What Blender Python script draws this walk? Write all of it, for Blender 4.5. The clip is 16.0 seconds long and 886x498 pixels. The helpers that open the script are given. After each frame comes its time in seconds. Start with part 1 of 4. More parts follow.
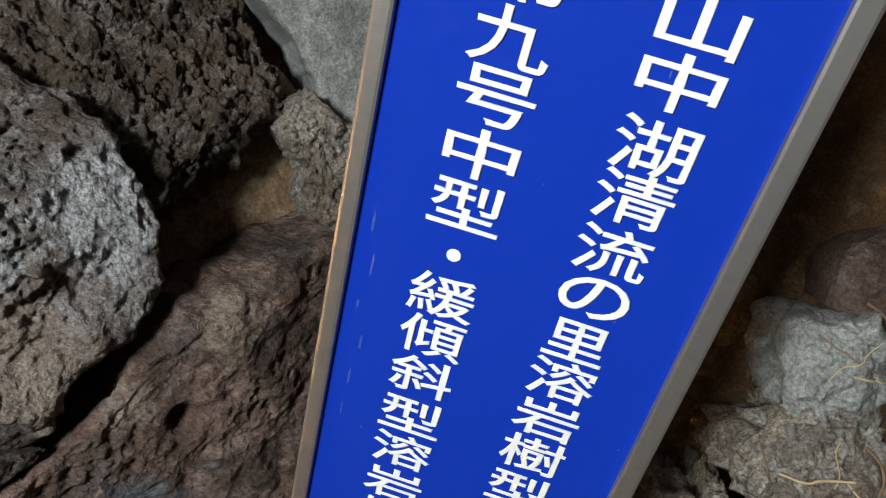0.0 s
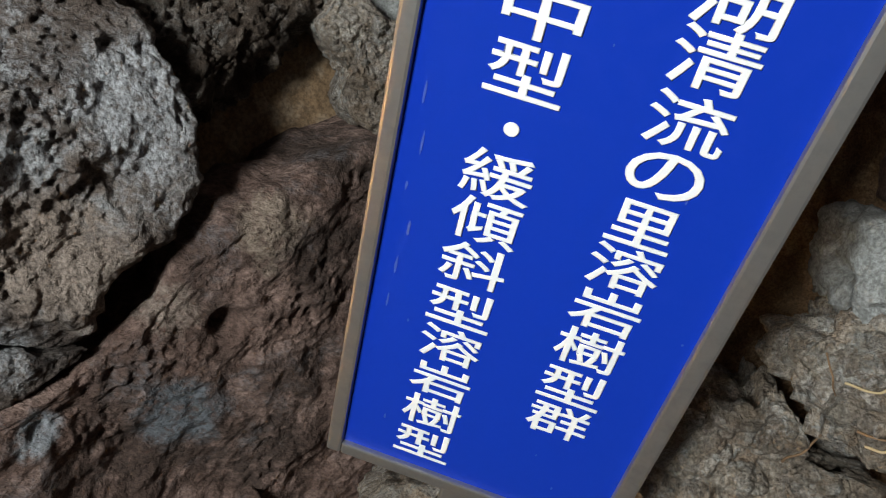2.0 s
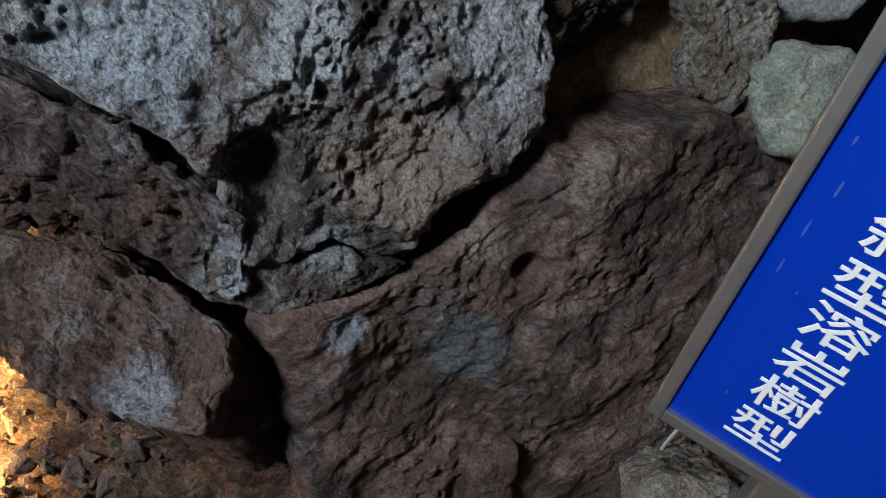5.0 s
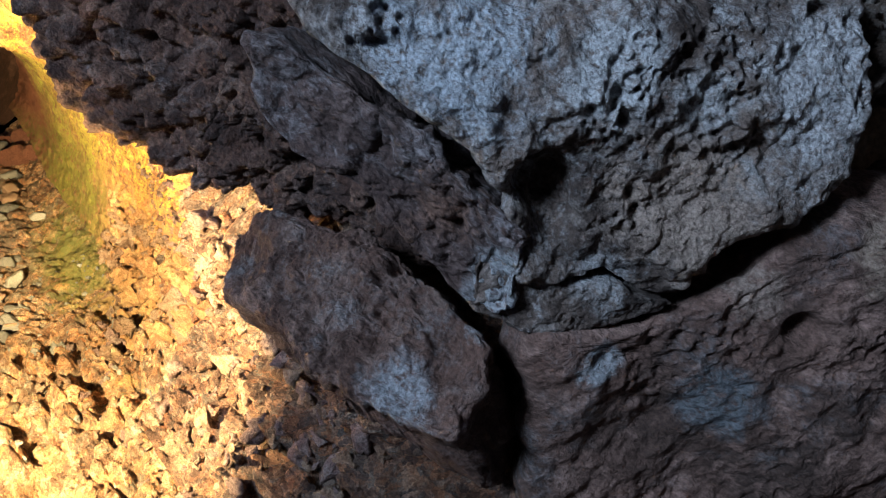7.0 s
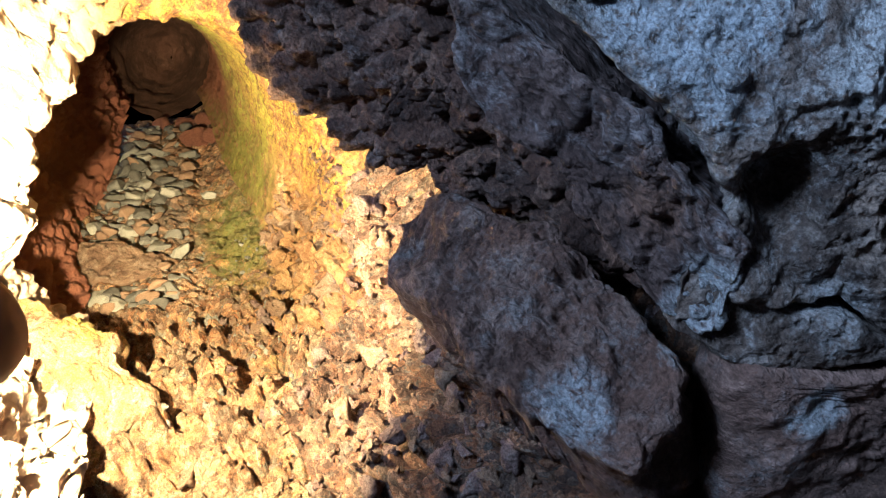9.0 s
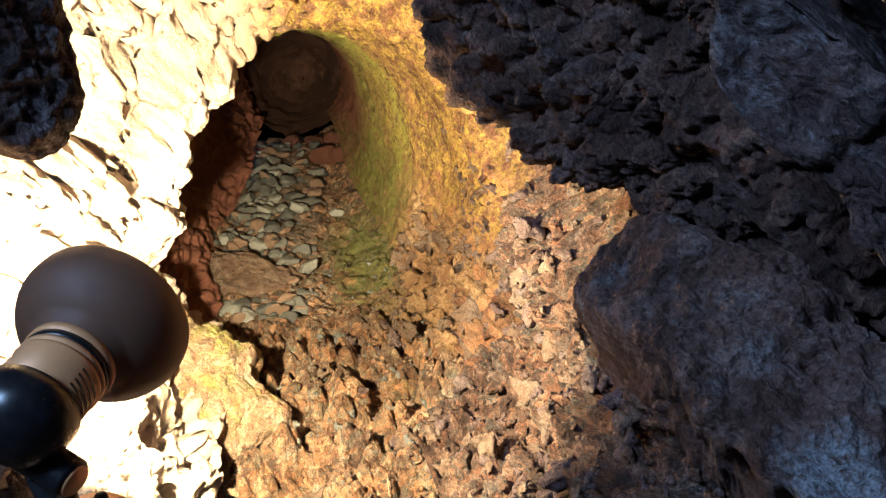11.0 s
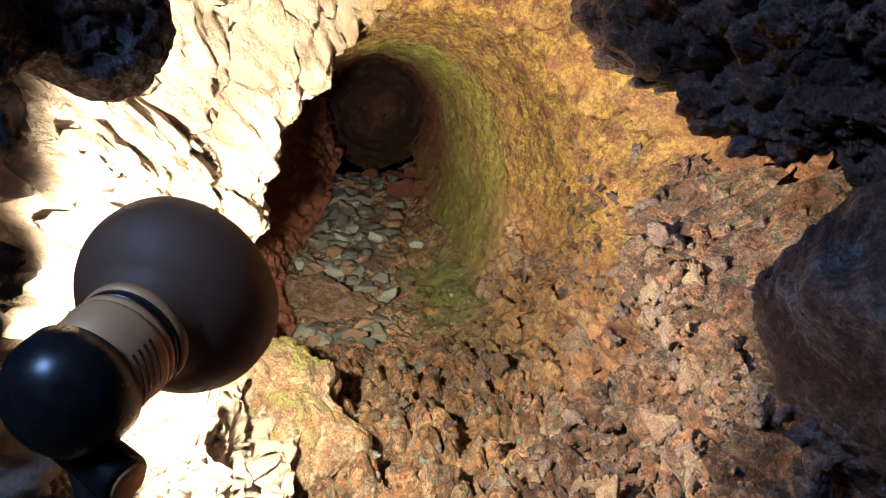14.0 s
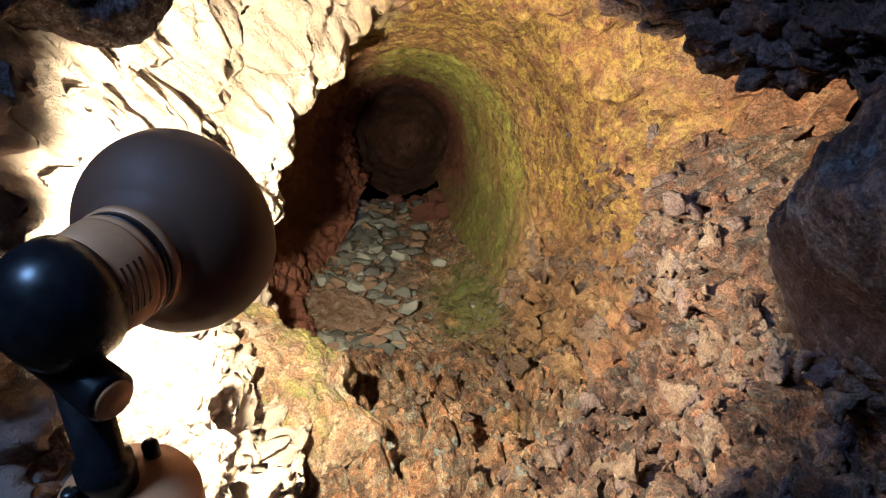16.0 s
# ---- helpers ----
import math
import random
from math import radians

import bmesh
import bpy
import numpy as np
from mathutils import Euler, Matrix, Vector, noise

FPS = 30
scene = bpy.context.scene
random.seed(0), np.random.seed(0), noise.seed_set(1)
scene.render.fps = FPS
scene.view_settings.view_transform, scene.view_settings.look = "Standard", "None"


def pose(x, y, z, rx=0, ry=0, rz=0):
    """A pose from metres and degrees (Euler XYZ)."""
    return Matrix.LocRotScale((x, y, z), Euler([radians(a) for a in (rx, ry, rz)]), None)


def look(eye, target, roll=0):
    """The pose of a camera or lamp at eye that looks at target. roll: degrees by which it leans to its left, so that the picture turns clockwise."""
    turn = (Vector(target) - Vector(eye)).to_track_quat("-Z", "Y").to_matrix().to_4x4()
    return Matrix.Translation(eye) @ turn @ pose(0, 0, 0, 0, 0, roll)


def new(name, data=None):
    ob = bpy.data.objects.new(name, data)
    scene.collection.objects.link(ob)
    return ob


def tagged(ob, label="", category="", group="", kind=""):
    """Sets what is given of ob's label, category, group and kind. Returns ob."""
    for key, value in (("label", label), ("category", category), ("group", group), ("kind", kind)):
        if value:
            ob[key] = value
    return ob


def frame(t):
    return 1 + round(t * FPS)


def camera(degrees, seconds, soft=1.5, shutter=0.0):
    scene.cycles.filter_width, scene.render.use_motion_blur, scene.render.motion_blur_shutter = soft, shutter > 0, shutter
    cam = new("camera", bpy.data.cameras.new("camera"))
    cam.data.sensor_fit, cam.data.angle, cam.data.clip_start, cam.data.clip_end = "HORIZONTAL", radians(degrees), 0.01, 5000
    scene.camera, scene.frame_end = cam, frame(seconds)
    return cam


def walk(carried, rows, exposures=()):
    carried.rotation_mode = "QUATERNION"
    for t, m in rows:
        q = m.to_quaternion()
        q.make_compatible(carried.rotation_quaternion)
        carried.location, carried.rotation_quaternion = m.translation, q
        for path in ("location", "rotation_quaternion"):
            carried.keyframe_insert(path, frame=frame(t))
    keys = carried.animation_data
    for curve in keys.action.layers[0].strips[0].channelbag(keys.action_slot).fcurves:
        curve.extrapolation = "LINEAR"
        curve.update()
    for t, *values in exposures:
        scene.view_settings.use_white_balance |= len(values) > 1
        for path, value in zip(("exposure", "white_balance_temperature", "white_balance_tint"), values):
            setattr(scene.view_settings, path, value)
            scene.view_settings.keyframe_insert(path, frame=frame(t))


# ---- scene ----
cam = camera(57.3, 16.0, 1.1)
METRES, EYE, TILT, LEAN, TURN = 0.8, 1.5, -34.0, -12.0, 0.0
ROWS = [
    (0.0, 0.0, 0.0, 0.0, 0.0, 0.0, 0.0),
    (0.5, -0.0043, 0.0175, -0.0162, 0.57, -1.65, 0.04),
    (1.0, 0.0014, 0.0216, -0.0298, 1.17, -3.13, 0.25),
    (1.5, -0.0015, 0.0281, -0.0345, 1.87, -4.13, 0.23),
    (2.0, -0.0127, 0.04, -0.0398, 2.59, -4.67, -0.43),
    (2.5, -0.0338, 0.0395, -0.0484, 3.82, -5.02, -1.59),
    (3.0, -0.0664, 0.0355, -0.0613, 6.24, -5.45, -3.65),
    (5.5, -0.168, 0.034, -0.1093, 21.66, -6.77, -12.54),
    (6.0, -0.1962, 0.0186, -0.1163, 25.22, -6.94, -14.31),
    (6.5, -0.2275, 0.0055, -0.1215, 28.29, -7.05, -16.07),
    (7.0, -0.2433, 0.0082, -0.1345, 31.96, -7.81, -17.4),
    (7.5, -0.2734, 0.0157, -0.1491, 35.7, -8.64, -18.53),
    (8.0, -0.2937, 0.0313, -0.1579, 38.27, -8.77, -19.7),
    (8.5, -0.3091, 0.0569, -0.1823, 41.07, -9.44, -21.32),
    (9.0, -0.3254, 0.0708, -0.1963, 43.66, -10.25, -22.67),
    (9.5, -0.3523, 0.079, -0.2032, 46.56, -11.03, -23.01),
    (10.0, -0.3861, 0.0839, -0.2192, 49.2, -11.54, -23.57),
    (12.5, -0.5672, 0.093, -0.3655, 55.0, -11.03, -26.26),
    (13.0, -0.597, 0.1261, -0.3897, 56.59, -11.38, -26.31),
    (13.5, -0.6183, 0.1605, -0.4051, 57.38, -11.28, -26.3),
    (14.0, -0.6211, 0.1683, -0.4213, 57.6, -9.92, -26.87),
    (14.5, -0.6143, 0.1835, -0.4488, 57.31, -8.55, -26.69),
    (15.0, -0.5985, 0.1895, -0.4697, 57.47, -8.19, -26.41),
    (15.5, -0.5929, 0.1993, -0.4896, 58.43, -7.85, -26.53),
    (16.0, -0.5842, 0.2356, -0.5083, 59.85, -7.92, -26.21),
]
EXPOSURES = [
    (0.0, -0.05, 7400, 8), (3.0, -0.05, 7400, 9), (5.5, -0.5, 6100, 9), (7.0, -0.5, 5400, 9), (8.5, -0.45, 4950, 9),
    (10.0, -1.0, 4780, 9), (12.5, -1.95, 4200, 10), (16.0, -2.05, 4150, 10),
]
walk(cam, [(t, pose(0, 0, EYE, TILT, LEAN, TURN) @ pose(METRES * x, METRES * y, METRES * z, 90 + pitch, roll, yaw)) for t, x, y, z, yaw, pitch, roll in ROWS], EXPOSURES)

# ---- light ----
world = bpy.data.worlds.new("world")
scene.world = world
world.use_nodes = True
wn = world.node_tree.nodes
sky = wn.new("ShaderNodeTexSky")
sky.sky_type, sky.sun_disc = "NISHITA", False
sky.sun_elevation, sky.sun_rotation = radians(40), radians(230)
world.node_tree.links.new(sky.outputs[0], wn["Background"].inputs[0])
wn["Background"].inputs[1].default_value = 0.08

# daylight that falls through the cave's entrance
ENTRANCE = Vector((-1.12, -1.15, 2.35))
day = bpy.data.lights.new("entrance_light", "AREA")
day.shape, day.size, day.energy, day.color = "DISK", 0.5, 80.0, (0.8, 0.905, 1.0)
new("entrance_light", day).matrix_world = look(ENTRANCE, (-0.1, 0.55, 0.95))

# the lamp that shines into the mould
LAMP_AT = Vector((-0.880, -0.067, 0.618))
LAMP_AXIS = Vector((-0.72, 0.66, -0.21)).normalized()
BEAM = Vector((-0.56, 0.56, -0.61)).normalized()
bulb = bpy.data.lights.new("bulb", "SPOT")
bulb.energy, bulb.color, bulb.spot_size, bulb.spot_blend, bulb.shadow_soft_size = 390.0, (1.0, 0.645, 0.235), radians(149), 0.45, 0.010
new("bulb", bulb).matrix_world = look(LAMP_AT + LAMP_AXIS * 0.095, LAMP_AT + LAMP_AXIS * 0.095 + BEAM)

# the narrow beam at the heart of the same lamp
core = bpy.data.lights.new("bulb_core", "SPOT")
core.energy, core.color, core.spot_size, core.spot_blend, core.shadow_soft_size = 800.0, (1.0, 0.645, 0.245), radians(44), 1.0, 0.012
new("bulb_core", core).matrix_world = look(LAMP_AT + LAMP_AXIS * 0.096, (-2.35, 0.97, -0.32))

# ---- noise on arrays ----
PERM = np.random.RandomState(7).permutation(256)
PERM = np.concatenate([PERM, PERM, PERM])
GRAD = np.random.RandomState(8).normal(size=(256, 3))
GRAD /= np.linalg.norm(GRAD, axis=1)[:, None]


def perlin(p):
    i = np.floor(p).astype(int)
    f = p - i
    i &= 255
    w = f * f * f * (f * (f * 6 - 15) + 10)
    total = 0
    for a in (0, 1):
        for b in (0, 1):
            for c in (0, 1):
                g = GRAD[PERM[PERM[PERM[(i[..., 0] + a) & 255] + ((i[..., 1] + b) & 255)] + ((i[..., 2] + c) & 255)]]
                dot = g[..., 0] * (f[..., 0] - a) + g[..., 1] * (f[..., 1] - b) + g[..., 2] * (f[..., 2] - c)
                k = (w[..., 0] if a else 1 - w[..., 0]) * (w[..., 1] if b else 1 - w[..., 1]) * (w[..., 2] if c else 1 - w[..., 2])
                total = total + k * dot
    return total


def fbm(p, freq, octaves=4, gain=0.5):
    out, amp = 0, 1.0
    for k in range(octaves):
        out = out + amp * perlin(p * freq + 17.3 * k)
        amp, freq = amp * gain, freq * 2.03
    return out


def lumps(p, freq, octaves=3, gain=0.5):
    """Rounded knobs with sharp creases between them."""
    out, amp = 0, 1.0
    for k in range(octaves):
        out = out + amp * (np.abs(perlin(p * freq + 9.1 * k)) * 2 - 0.5)
        amp, freq = amp * gain, freq * 2.1
    return out


def cells(p, freq):
    """Distance to the nearest of points scattered one to a cell."""
    q = p * freq
    i = np.floor(q).astype(int)
    f = q - i
    best = np.full(q.shape[:-1], 9.0)
    for a in (-1, 0, 1):
        for b in (-1, 0, 1):
            for c in (-1, 0, 1):
                h = PERM[PERM[PERM[(i[..., 0] + a) & 255] + ((i[..., 1] + b) & 255)] + ((i[..., 2] + c) & 255)]
                g = GRAD[h] * 0.42 + 0.5
                d = (g[..., 0] + a - f[..., 0]) ** 2 + (g[..., 1] + b - f[..., 1]) ** 2 + (g[..., 2] + c - f[..., 2]) ** 2
                best = np.minimum(best, d)
    return np.sqrt(best)


def crumbs(p, size):
    """Packed rounded crumbs of about that size, with cracks between them: 0 in the cracks, 1 on top."""
    w = p + size * 0.45 * np.stack([perlin(p / size * 0.9), perlin(p / size * 0.9 + 31.7), perlin(p / size * 0.9 + 77.1)], -1)
    return np.sqrt(np.maximum(0.0, 1 - (cells(w, 1 / size) / 0.66) ** 2))


def smooth(a, b, x):
    t = np.clip((x - a) / (b - a), 0, 1)
    return t * t * (3 - 2 * t)


# ---- materials ----
def rock_material(name, low, mid, high, pale=(0.5, 0.5, 0.48), pale_amount=0.3, grain=1.0, bump=0.6, rough=0.85, moss=None, moss_amount=0.0, pits=0.5, stretch=None, patches=(), mottle=0.0):
    m = bpy.data.materials.new(name)
    m.use_nodes = True
    t = m.node_tree
    n, link = t.nodes, t.links.new
    bsdf = n["Principled BSDF"]
    co = n.new("ShaderNodeTexCoord").outputs["Object"]
    if stretch:
        mapping = n.new("ShaderNodeMapping")
        mapping.inputs["Rotation"].default_value, mapping.inputs["Scale"].default_value = stretch
        link(co, mapping.inputs["Vector"])
        co = mapping.outputs["Vector"]

    def noise_at(scale, detail=6, rough_=0.6, distort=0.0):
        x = n.new("ShaderNodeTexNoise")
        x.inputs["Scale"].default_value, x.inputs["Detail"].default_value = scale * grain, detail
        x.inputs["Roughness"].default_value, x.inputs["Distortion"].default_value = rough_, distort
        link(co, x.inputs["Vector"])
        return x.outputs["Fac"]

    def ramp(fac, a, b):
        x = n.new("ShaderNodeMapRange")
        x.interpolation_type = "SMOOTHSTEP"
        x.inputs["From Min"].default_value, x.inputs["From Max"].default_value = a, b
        link(fac, x.inputs["Value"])
        return x.outputs["Result"]

    def mix(fac, a, b, mode="MIX"):
        x = n.new("ShaderNodeMix")
        x.data_type, x.blend_type = "RGBA", mode
        if isinstance(fac, float):
            x.inputs[0].default_value = fac
        else:
            link(fac, x.inputs[0])
        for k, v in ((6, a), (7, b)):
            if isinstance(v, tuple):
                x.inputs[k].default_value = (*v, 1)
            else:
                link(v, x.inputs[k])
        return x.outputs[2]

    def mul(a, b):
        x = n.new("ShaderNodeMath")
        x.operation = "MULTIPLY"
        link(a, x.inputs[0])
        if isinstance(b, float):
            x.inputs[1].default_value = b
        else:
            link(b, x.inputs[1])
        return x.outputs[0]

    big, medium, fine = noise_at(7, 5, 0.6, 0.6), noise_at(28, 7, 0.68, 0.3), noise_at(150, 5, 0.7)
    col = mix(ramp(big, 0.36, 0.62), low, mid)
    col = mix(ramp(medium, 0.47, 0.66), col, high)
    spots = mul(ramp(noise_at(11, 8, 0.75, 0.8), 0.56 - 0.25 * pale_amount, 0.74 - 0.2 * pale_amount), ramp(fine, 0.38, 0.6))
    col = mix(mul(spots, min(1.0, pale_amount * 1.6)), col, pale)
    if moss:
        col = mix(mul(mul(ramp(noise_at(5, 6, 0.65, 0.5), 0.62 - 0.25 * moss_amount, 0.75 - 0.25 * moss_amount), ramp(fine, 0.35, 0.55)), 0.9), col, moss)
    if mottle:
        warp = n.new("ShaderNodeTexNoise")
        warp.inputs["Scale"].default_value, warp.inputs["Detail"].default_value = 30, 3
        link(co, warp.inputs["Vector"])
        add = n.new("ShaderNodeVectorMath")
        add.operation = "MULTIPLY_ADD"
        link(warp.outputs["Color"], add.inputs[0])
        add.inputs[1].default_value = (0.07, 0.07, 0.07)
        link(co, add.inputs[2])
        for scale, amount in ((34, mottle * 0.8), (90, mottle)):
            cell = n.new("ShaderNodeTexVoronoi")
            cell.inputs["Scale"].default_value = scale
            link(add.outputs[0], cell.inputs["Vector"])
            hsv = n.new("ShaderNodeSeparateColor")
            link(cell.outputs["Color"], hsv.inputs[0])
            tone_ = mix(ramp(hsv.outputs[0], 0.1, 0.9), (0.5, 0.44, 0.44), (1.5, 1.42, 1.3))
            tone_ = mix(ramp(hsv.outputs[1], 0.7, 0.8), tone_, (1.4, 1.12, 0.85))
            tone_ = mix(ramp(hsv.outputs[2], 0.75, 0.85), tone_, (0.8, 0.95, 1.05))
            col = mix(amount, col, tone_, "MULTIPLY")
    for place, reach, tone in patches:
        dist = n.new("ShaderNodeVectorMath")
        dist.operation = "DISTANCE"
        link(n["Texture Coordinate"].outputs["Object"], dist.inputs[0])
        dist.inputs[1].default_value = place
        near = n.new("ShaderNodeMath")
        near.operation = "SUBTRACT"
        link(ramp(noise_at(16, 7, 0.7, 0.5), 0.2, 0.8), near.inputs[0])
        far = mul(dist.outputs["Value"], 1.0 / reach)
        link(far, near.inputs[1])
        col = mix(mul(ramp(near.outputs[0], -0.5, 0.0), ramp(fine, 0.3, 0.55)), col, tone)
    speck = ramp(noise_at(320, 3, 0.7), 0.3, 0.7)
    col = mix(0.7, col, mix(speck, (0.35, 0.33, 0.32), (1.25, 1.25, 1.25)), "MULTIPLY")
    vor = n.new("ShaderNodeTexVoronoi")
    vor.inputs["Scale"].default_value = 95 * grain
    link(co, vor.inputs["Vector"])
    hole = ramp(vor.outputs["Distance"], 0.05, 0.42)
    hmask = ramp(noise_at(14, 3, 0.6), 0.42, 0.6)
    col = mix(mul(mul(hmask, pits), 0.6), col, mix(hole, (0.35, 0.33, 0.32), (1.0, 1.0, 1.0)), "MULTIPLY")
    link(col, bsdf.inputs["Base Color"])
    bsdf.inputs["Roughness"].default_value = rough
    bsdf.inputs["Specular IOR Level"].default_value = 0.3
    h = n.new("ShaderNodeMath")
    h.operation = "ADD"
    link(mul(medium, 1.0), h.inputs[0])
    h2 = n.new("ShaderNodeMath")
    h2.operation = "ADD"
    link(mul(fine, 0.6), h2.inputs[0])
    link(mul(mul(hole, hmask), 0.25 * pits), h2.inputs[1])
    link(h2.outputs[0], h.inputs[1])
    b = n.new("ShaderNodeBump")
    b.inputs["Strength"].default_value, b.inputs["Distance"].default_value = bump, 0.017
    link(h.outputs[0], b.inputs["Height"])
    link(b.outputs["Normal"], bsdf.inputs["Normal"])
    return m


def plain_material(name, colour, rough=0.5, metal=0.0, wear=0.15, scale=60.0, bump=0.05, worn=None):
    m = bpy.data.materials.new(name)
    m.use_nodes = True
    n, link = m.node_tree.nodes, m.node_tree.links.new
    bsdf = n["Principled BSDF"]
    co = n.new("ShaderNodeTexCoord").outputs["Object"]
    x = n.new("ShaderNodeTexNoise")
    x.inputs["Scale"].default_value, x.inputs["Detail"].default_value, x.inputs["Roughness"].default_value = scale, 6, 0.65
    link(co, x.inputs["Vector"])
    mx = n.new("ShaderNodeMix")
    mx.data_type = "RGBA"
    mx.inputs[6].default_value = (*colour, 1)
    mx.inputs[7].default_value = (*(worn or tuple(c * 0.6 + 0.02 for c in colour)), 1)
    r = n.new("ShaderNodeMapRange")
    r.inputs["From Min"].default_value, r.inputs["From Max"].default_value, r.inputs["To Max"].default_value = 0.45, 0.75, wear * 3
    link(x.outputs["Fac"], r.inputs["Value"])
    link(r.outputs["Result"], mx.inputs[0])
    link(mx.outputs[2], bsdf.inputs["Base Color"])
    bsdf.inputs["Metallic"].default_value = metal
    rr = n.new("ShaderNodeMapRange")
    rr.inputs["To Min"].default_value, rr.inputs["To Max"].default_value = max(0.05, rough - 0.12), min(1.0, rough + 0.15)
    link(x.outputs["Fac"], rr.inputs["Value"])
    link(rr.outputs["Result"], bsdf.inputs["Roughness"])
    b = n.new("ShaderNodeBump")
    b.inputs["Strength"].default_value, b.inputs["Distance"].default_value = bump, 0.002
    link(x.outputs["Fac"], b.inputs["Height"])
    link(b.outputs["Normal"], bsdf.inputs["Normal"])
    return m


LAVA_GREY = rock_material("lava_grey", (0.07, 0.052, 0.045), (0.2, 0.155, 0.132), (0.34, 0.295, 0.27), (0.72, 0.74, 0.78), 0.44, 1.0, 1.0, pits=1.0, patches=(((-0.215, 0.635, 1.05), 0.075, (0.6, 0.61, 0.64)), ((-0.45, 0.44, 1.07), 0.09, (0.5, 0.55, 0.62)), ((-0.36, 0.5, 1.05), 0.055, (0.58, 0.6, 0.63)), ((-0.29, 0.56, 1.03), 0.04, (0.5, 0.51, 0.53)), ((-0.24, 0.57, 0.98), 0.035, (0.45, 0.46, 0.48)), ((-0.27, 0.545, 0.94), 0.085, (0.40, 0.32, 0.27)), ((-0.235, 0.545, 0.9), 0.06, (0.42, 0.34, 0.29)), ((-0.32, 0.51, 0.86), 0.05, (0.42, 0.43, 0.45))))
LAVA_TOP = rock_material("lava_top", (0.065, 0.045, 0.033), (0.14, 0.10, 0.075), (0.22, 0.175, 0.145), (0.45, 0.43, 0.41), 0.4, 1.2, 1.0, pits=1.0)
LAVA_BROWN = rock_material("lava_brown", (0.075, 0.05, 0.041), (0.19, 0.118, 0.096), (0.29, 0.195, 0.165), (0.26, 0.28, 0.31), 0.3, 0.8, 0.9, pits=0.5, stretch=((0.4, -0.6, 0.6), (0.7, 1.0, 1.0)), patches=(((-0.10, 0.66, 0.93), 0.05, (0.32, 0.25, 0.2)), ((-0.19, 0.58, 0.86), 0.045, (0.33, 0.26, 0.22)), ((-0.17, 0.56, 0.75), 0.055, (0.15, 0.165, 0.185)), ((-0.28, 0.47, 0.79), 0.025, (0.34, 0.36, 0.39))))
LAVA_RED = rock_material("lava_red", (0.075, 0.043, 0.034), (0.15, 0.09, 0.071), (0.2, 0.14, 0.12), (0.34, 0.35, 0.37), 0.3, 0.8, 0.9, pits=0.5, patches=(((-0.399, 0.320, 0.781), 0.048, (0.34, 0.35, 0.38)), ((-0.36, 0.41, 0.86), 0.05, (0.4, 0.42, 0.45))))
LAVA_DARK = rock_material("lava_dark", (0.045, 0.03, 0.028), (0.11, 0.072, 0.064), (0.18, 0.13, 0.12), (0.38, 0.36, 0.38), 0.45, 1.0, 1.0, pits=0.8, stretch=((0.5, 0.6, -0.6), (0.6, 1.0, 1.0)), patches=(((-0.44, 0.40, 0.92), 0.05, (0.2, 0.12, 0.09)), ((-0.36, 0.41, 0.86), 0.05, (0.4, 0.42, 0.45))))
LAVA_CRUST = rock_material("lava_crust", (0.055, 0.032, 0.026), (0.13, 0.075, 0.058), (0.21, 0.135, 0.105), (0.32, 0.28, 0.28), 0.35, 1.0, 1.0, pits=0.9, stretch=((0.5, 0.6, -0.6), (0.7, 1.0, 1.0)), mottle=0.3)
CLAY = rock_material("clay", (0.18, 0.115, 0.065), (0.25, 0.17, 0.105), (0.28, 0.215, 0.155), (0.22, 0.2, 0.18), 0.1, 0.6, 0.25, pits=0.1)
STONE_PALE = rock_material("stone_pale", (0.18, 0.145, 0.115), (0.28, 0.24, 0.20), (0.36, 0.325, 0.29), (0.55, 0.54, 0.52), 0.5, 1.0, 0.9, pits=0.4, mottle=0.25)
STONE_GREY = rock_material("stone_grey", (0.20, 0.205, 0.20), (0.28, 0.29, 0.285), (0.35, 0.36, 0.355), (0.5, 0.5, 0.48), 0.2, 1.0, 0.4, pits=0.9)
STONE_GREEN = rock_material("stone_green", (0.22, 0.24, 0.19), (0.33, 0.35, 0.28), (0.42, 0.43, 0.37), (0.55, 0.54, 0.5), 0.3, 1.0, 0.4, moss=(0.3, 0.12, 0.07), moss_amount=0.2, pits=0.9)
DIRT = rock_material("dirt", (0.16, 0.098, 0.06), (0.29, 0.185, 0.108), (0.42, 0.30, 0.19), (0.5, 0.45, 0.37), 0.45, 1.2, 1.0, moss=(0.16, 0.15, 0.05), moss_amount=0.15, mottle=0.8, pits=0.4)
DIRT_DARK = rock_material("dirt_dark", (0.085, 0.052, 0.039), (0.155, 0.10, 0.075), (0.23, 0.16, 0.125), (0.36, 0.31, 0.26), 0.35, 1.2, 1.0, mottle=0.8, pits=0.4)
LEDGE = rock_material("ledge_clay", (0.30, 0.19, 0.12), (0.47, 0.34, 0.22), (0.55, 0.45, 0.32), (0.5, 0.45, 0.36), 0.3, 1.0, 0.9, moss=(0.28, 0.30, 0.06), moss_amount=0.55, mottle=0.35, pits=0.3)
# rock under the lamp: its glare is put into these pale tones
LAMPLIT_ROCK = rock_material("lamplit_rock", (0.32, 0.22, 0.17), (0.48, 0.38, 0.31), (0.58, 0.5, 0.43), (0.6, 0.56, 0.5), 0.5, 0.8, 1.0, pits=0.8)
SOIL = rock_material("soil", (0.18, 0.10, 0.05), (0.28, 0.165, 0.085), (0.34, 0.22, 0.13), (0.2, 0.16, 0.13), 0.1, 1.3, 0.9, pits=0.2)
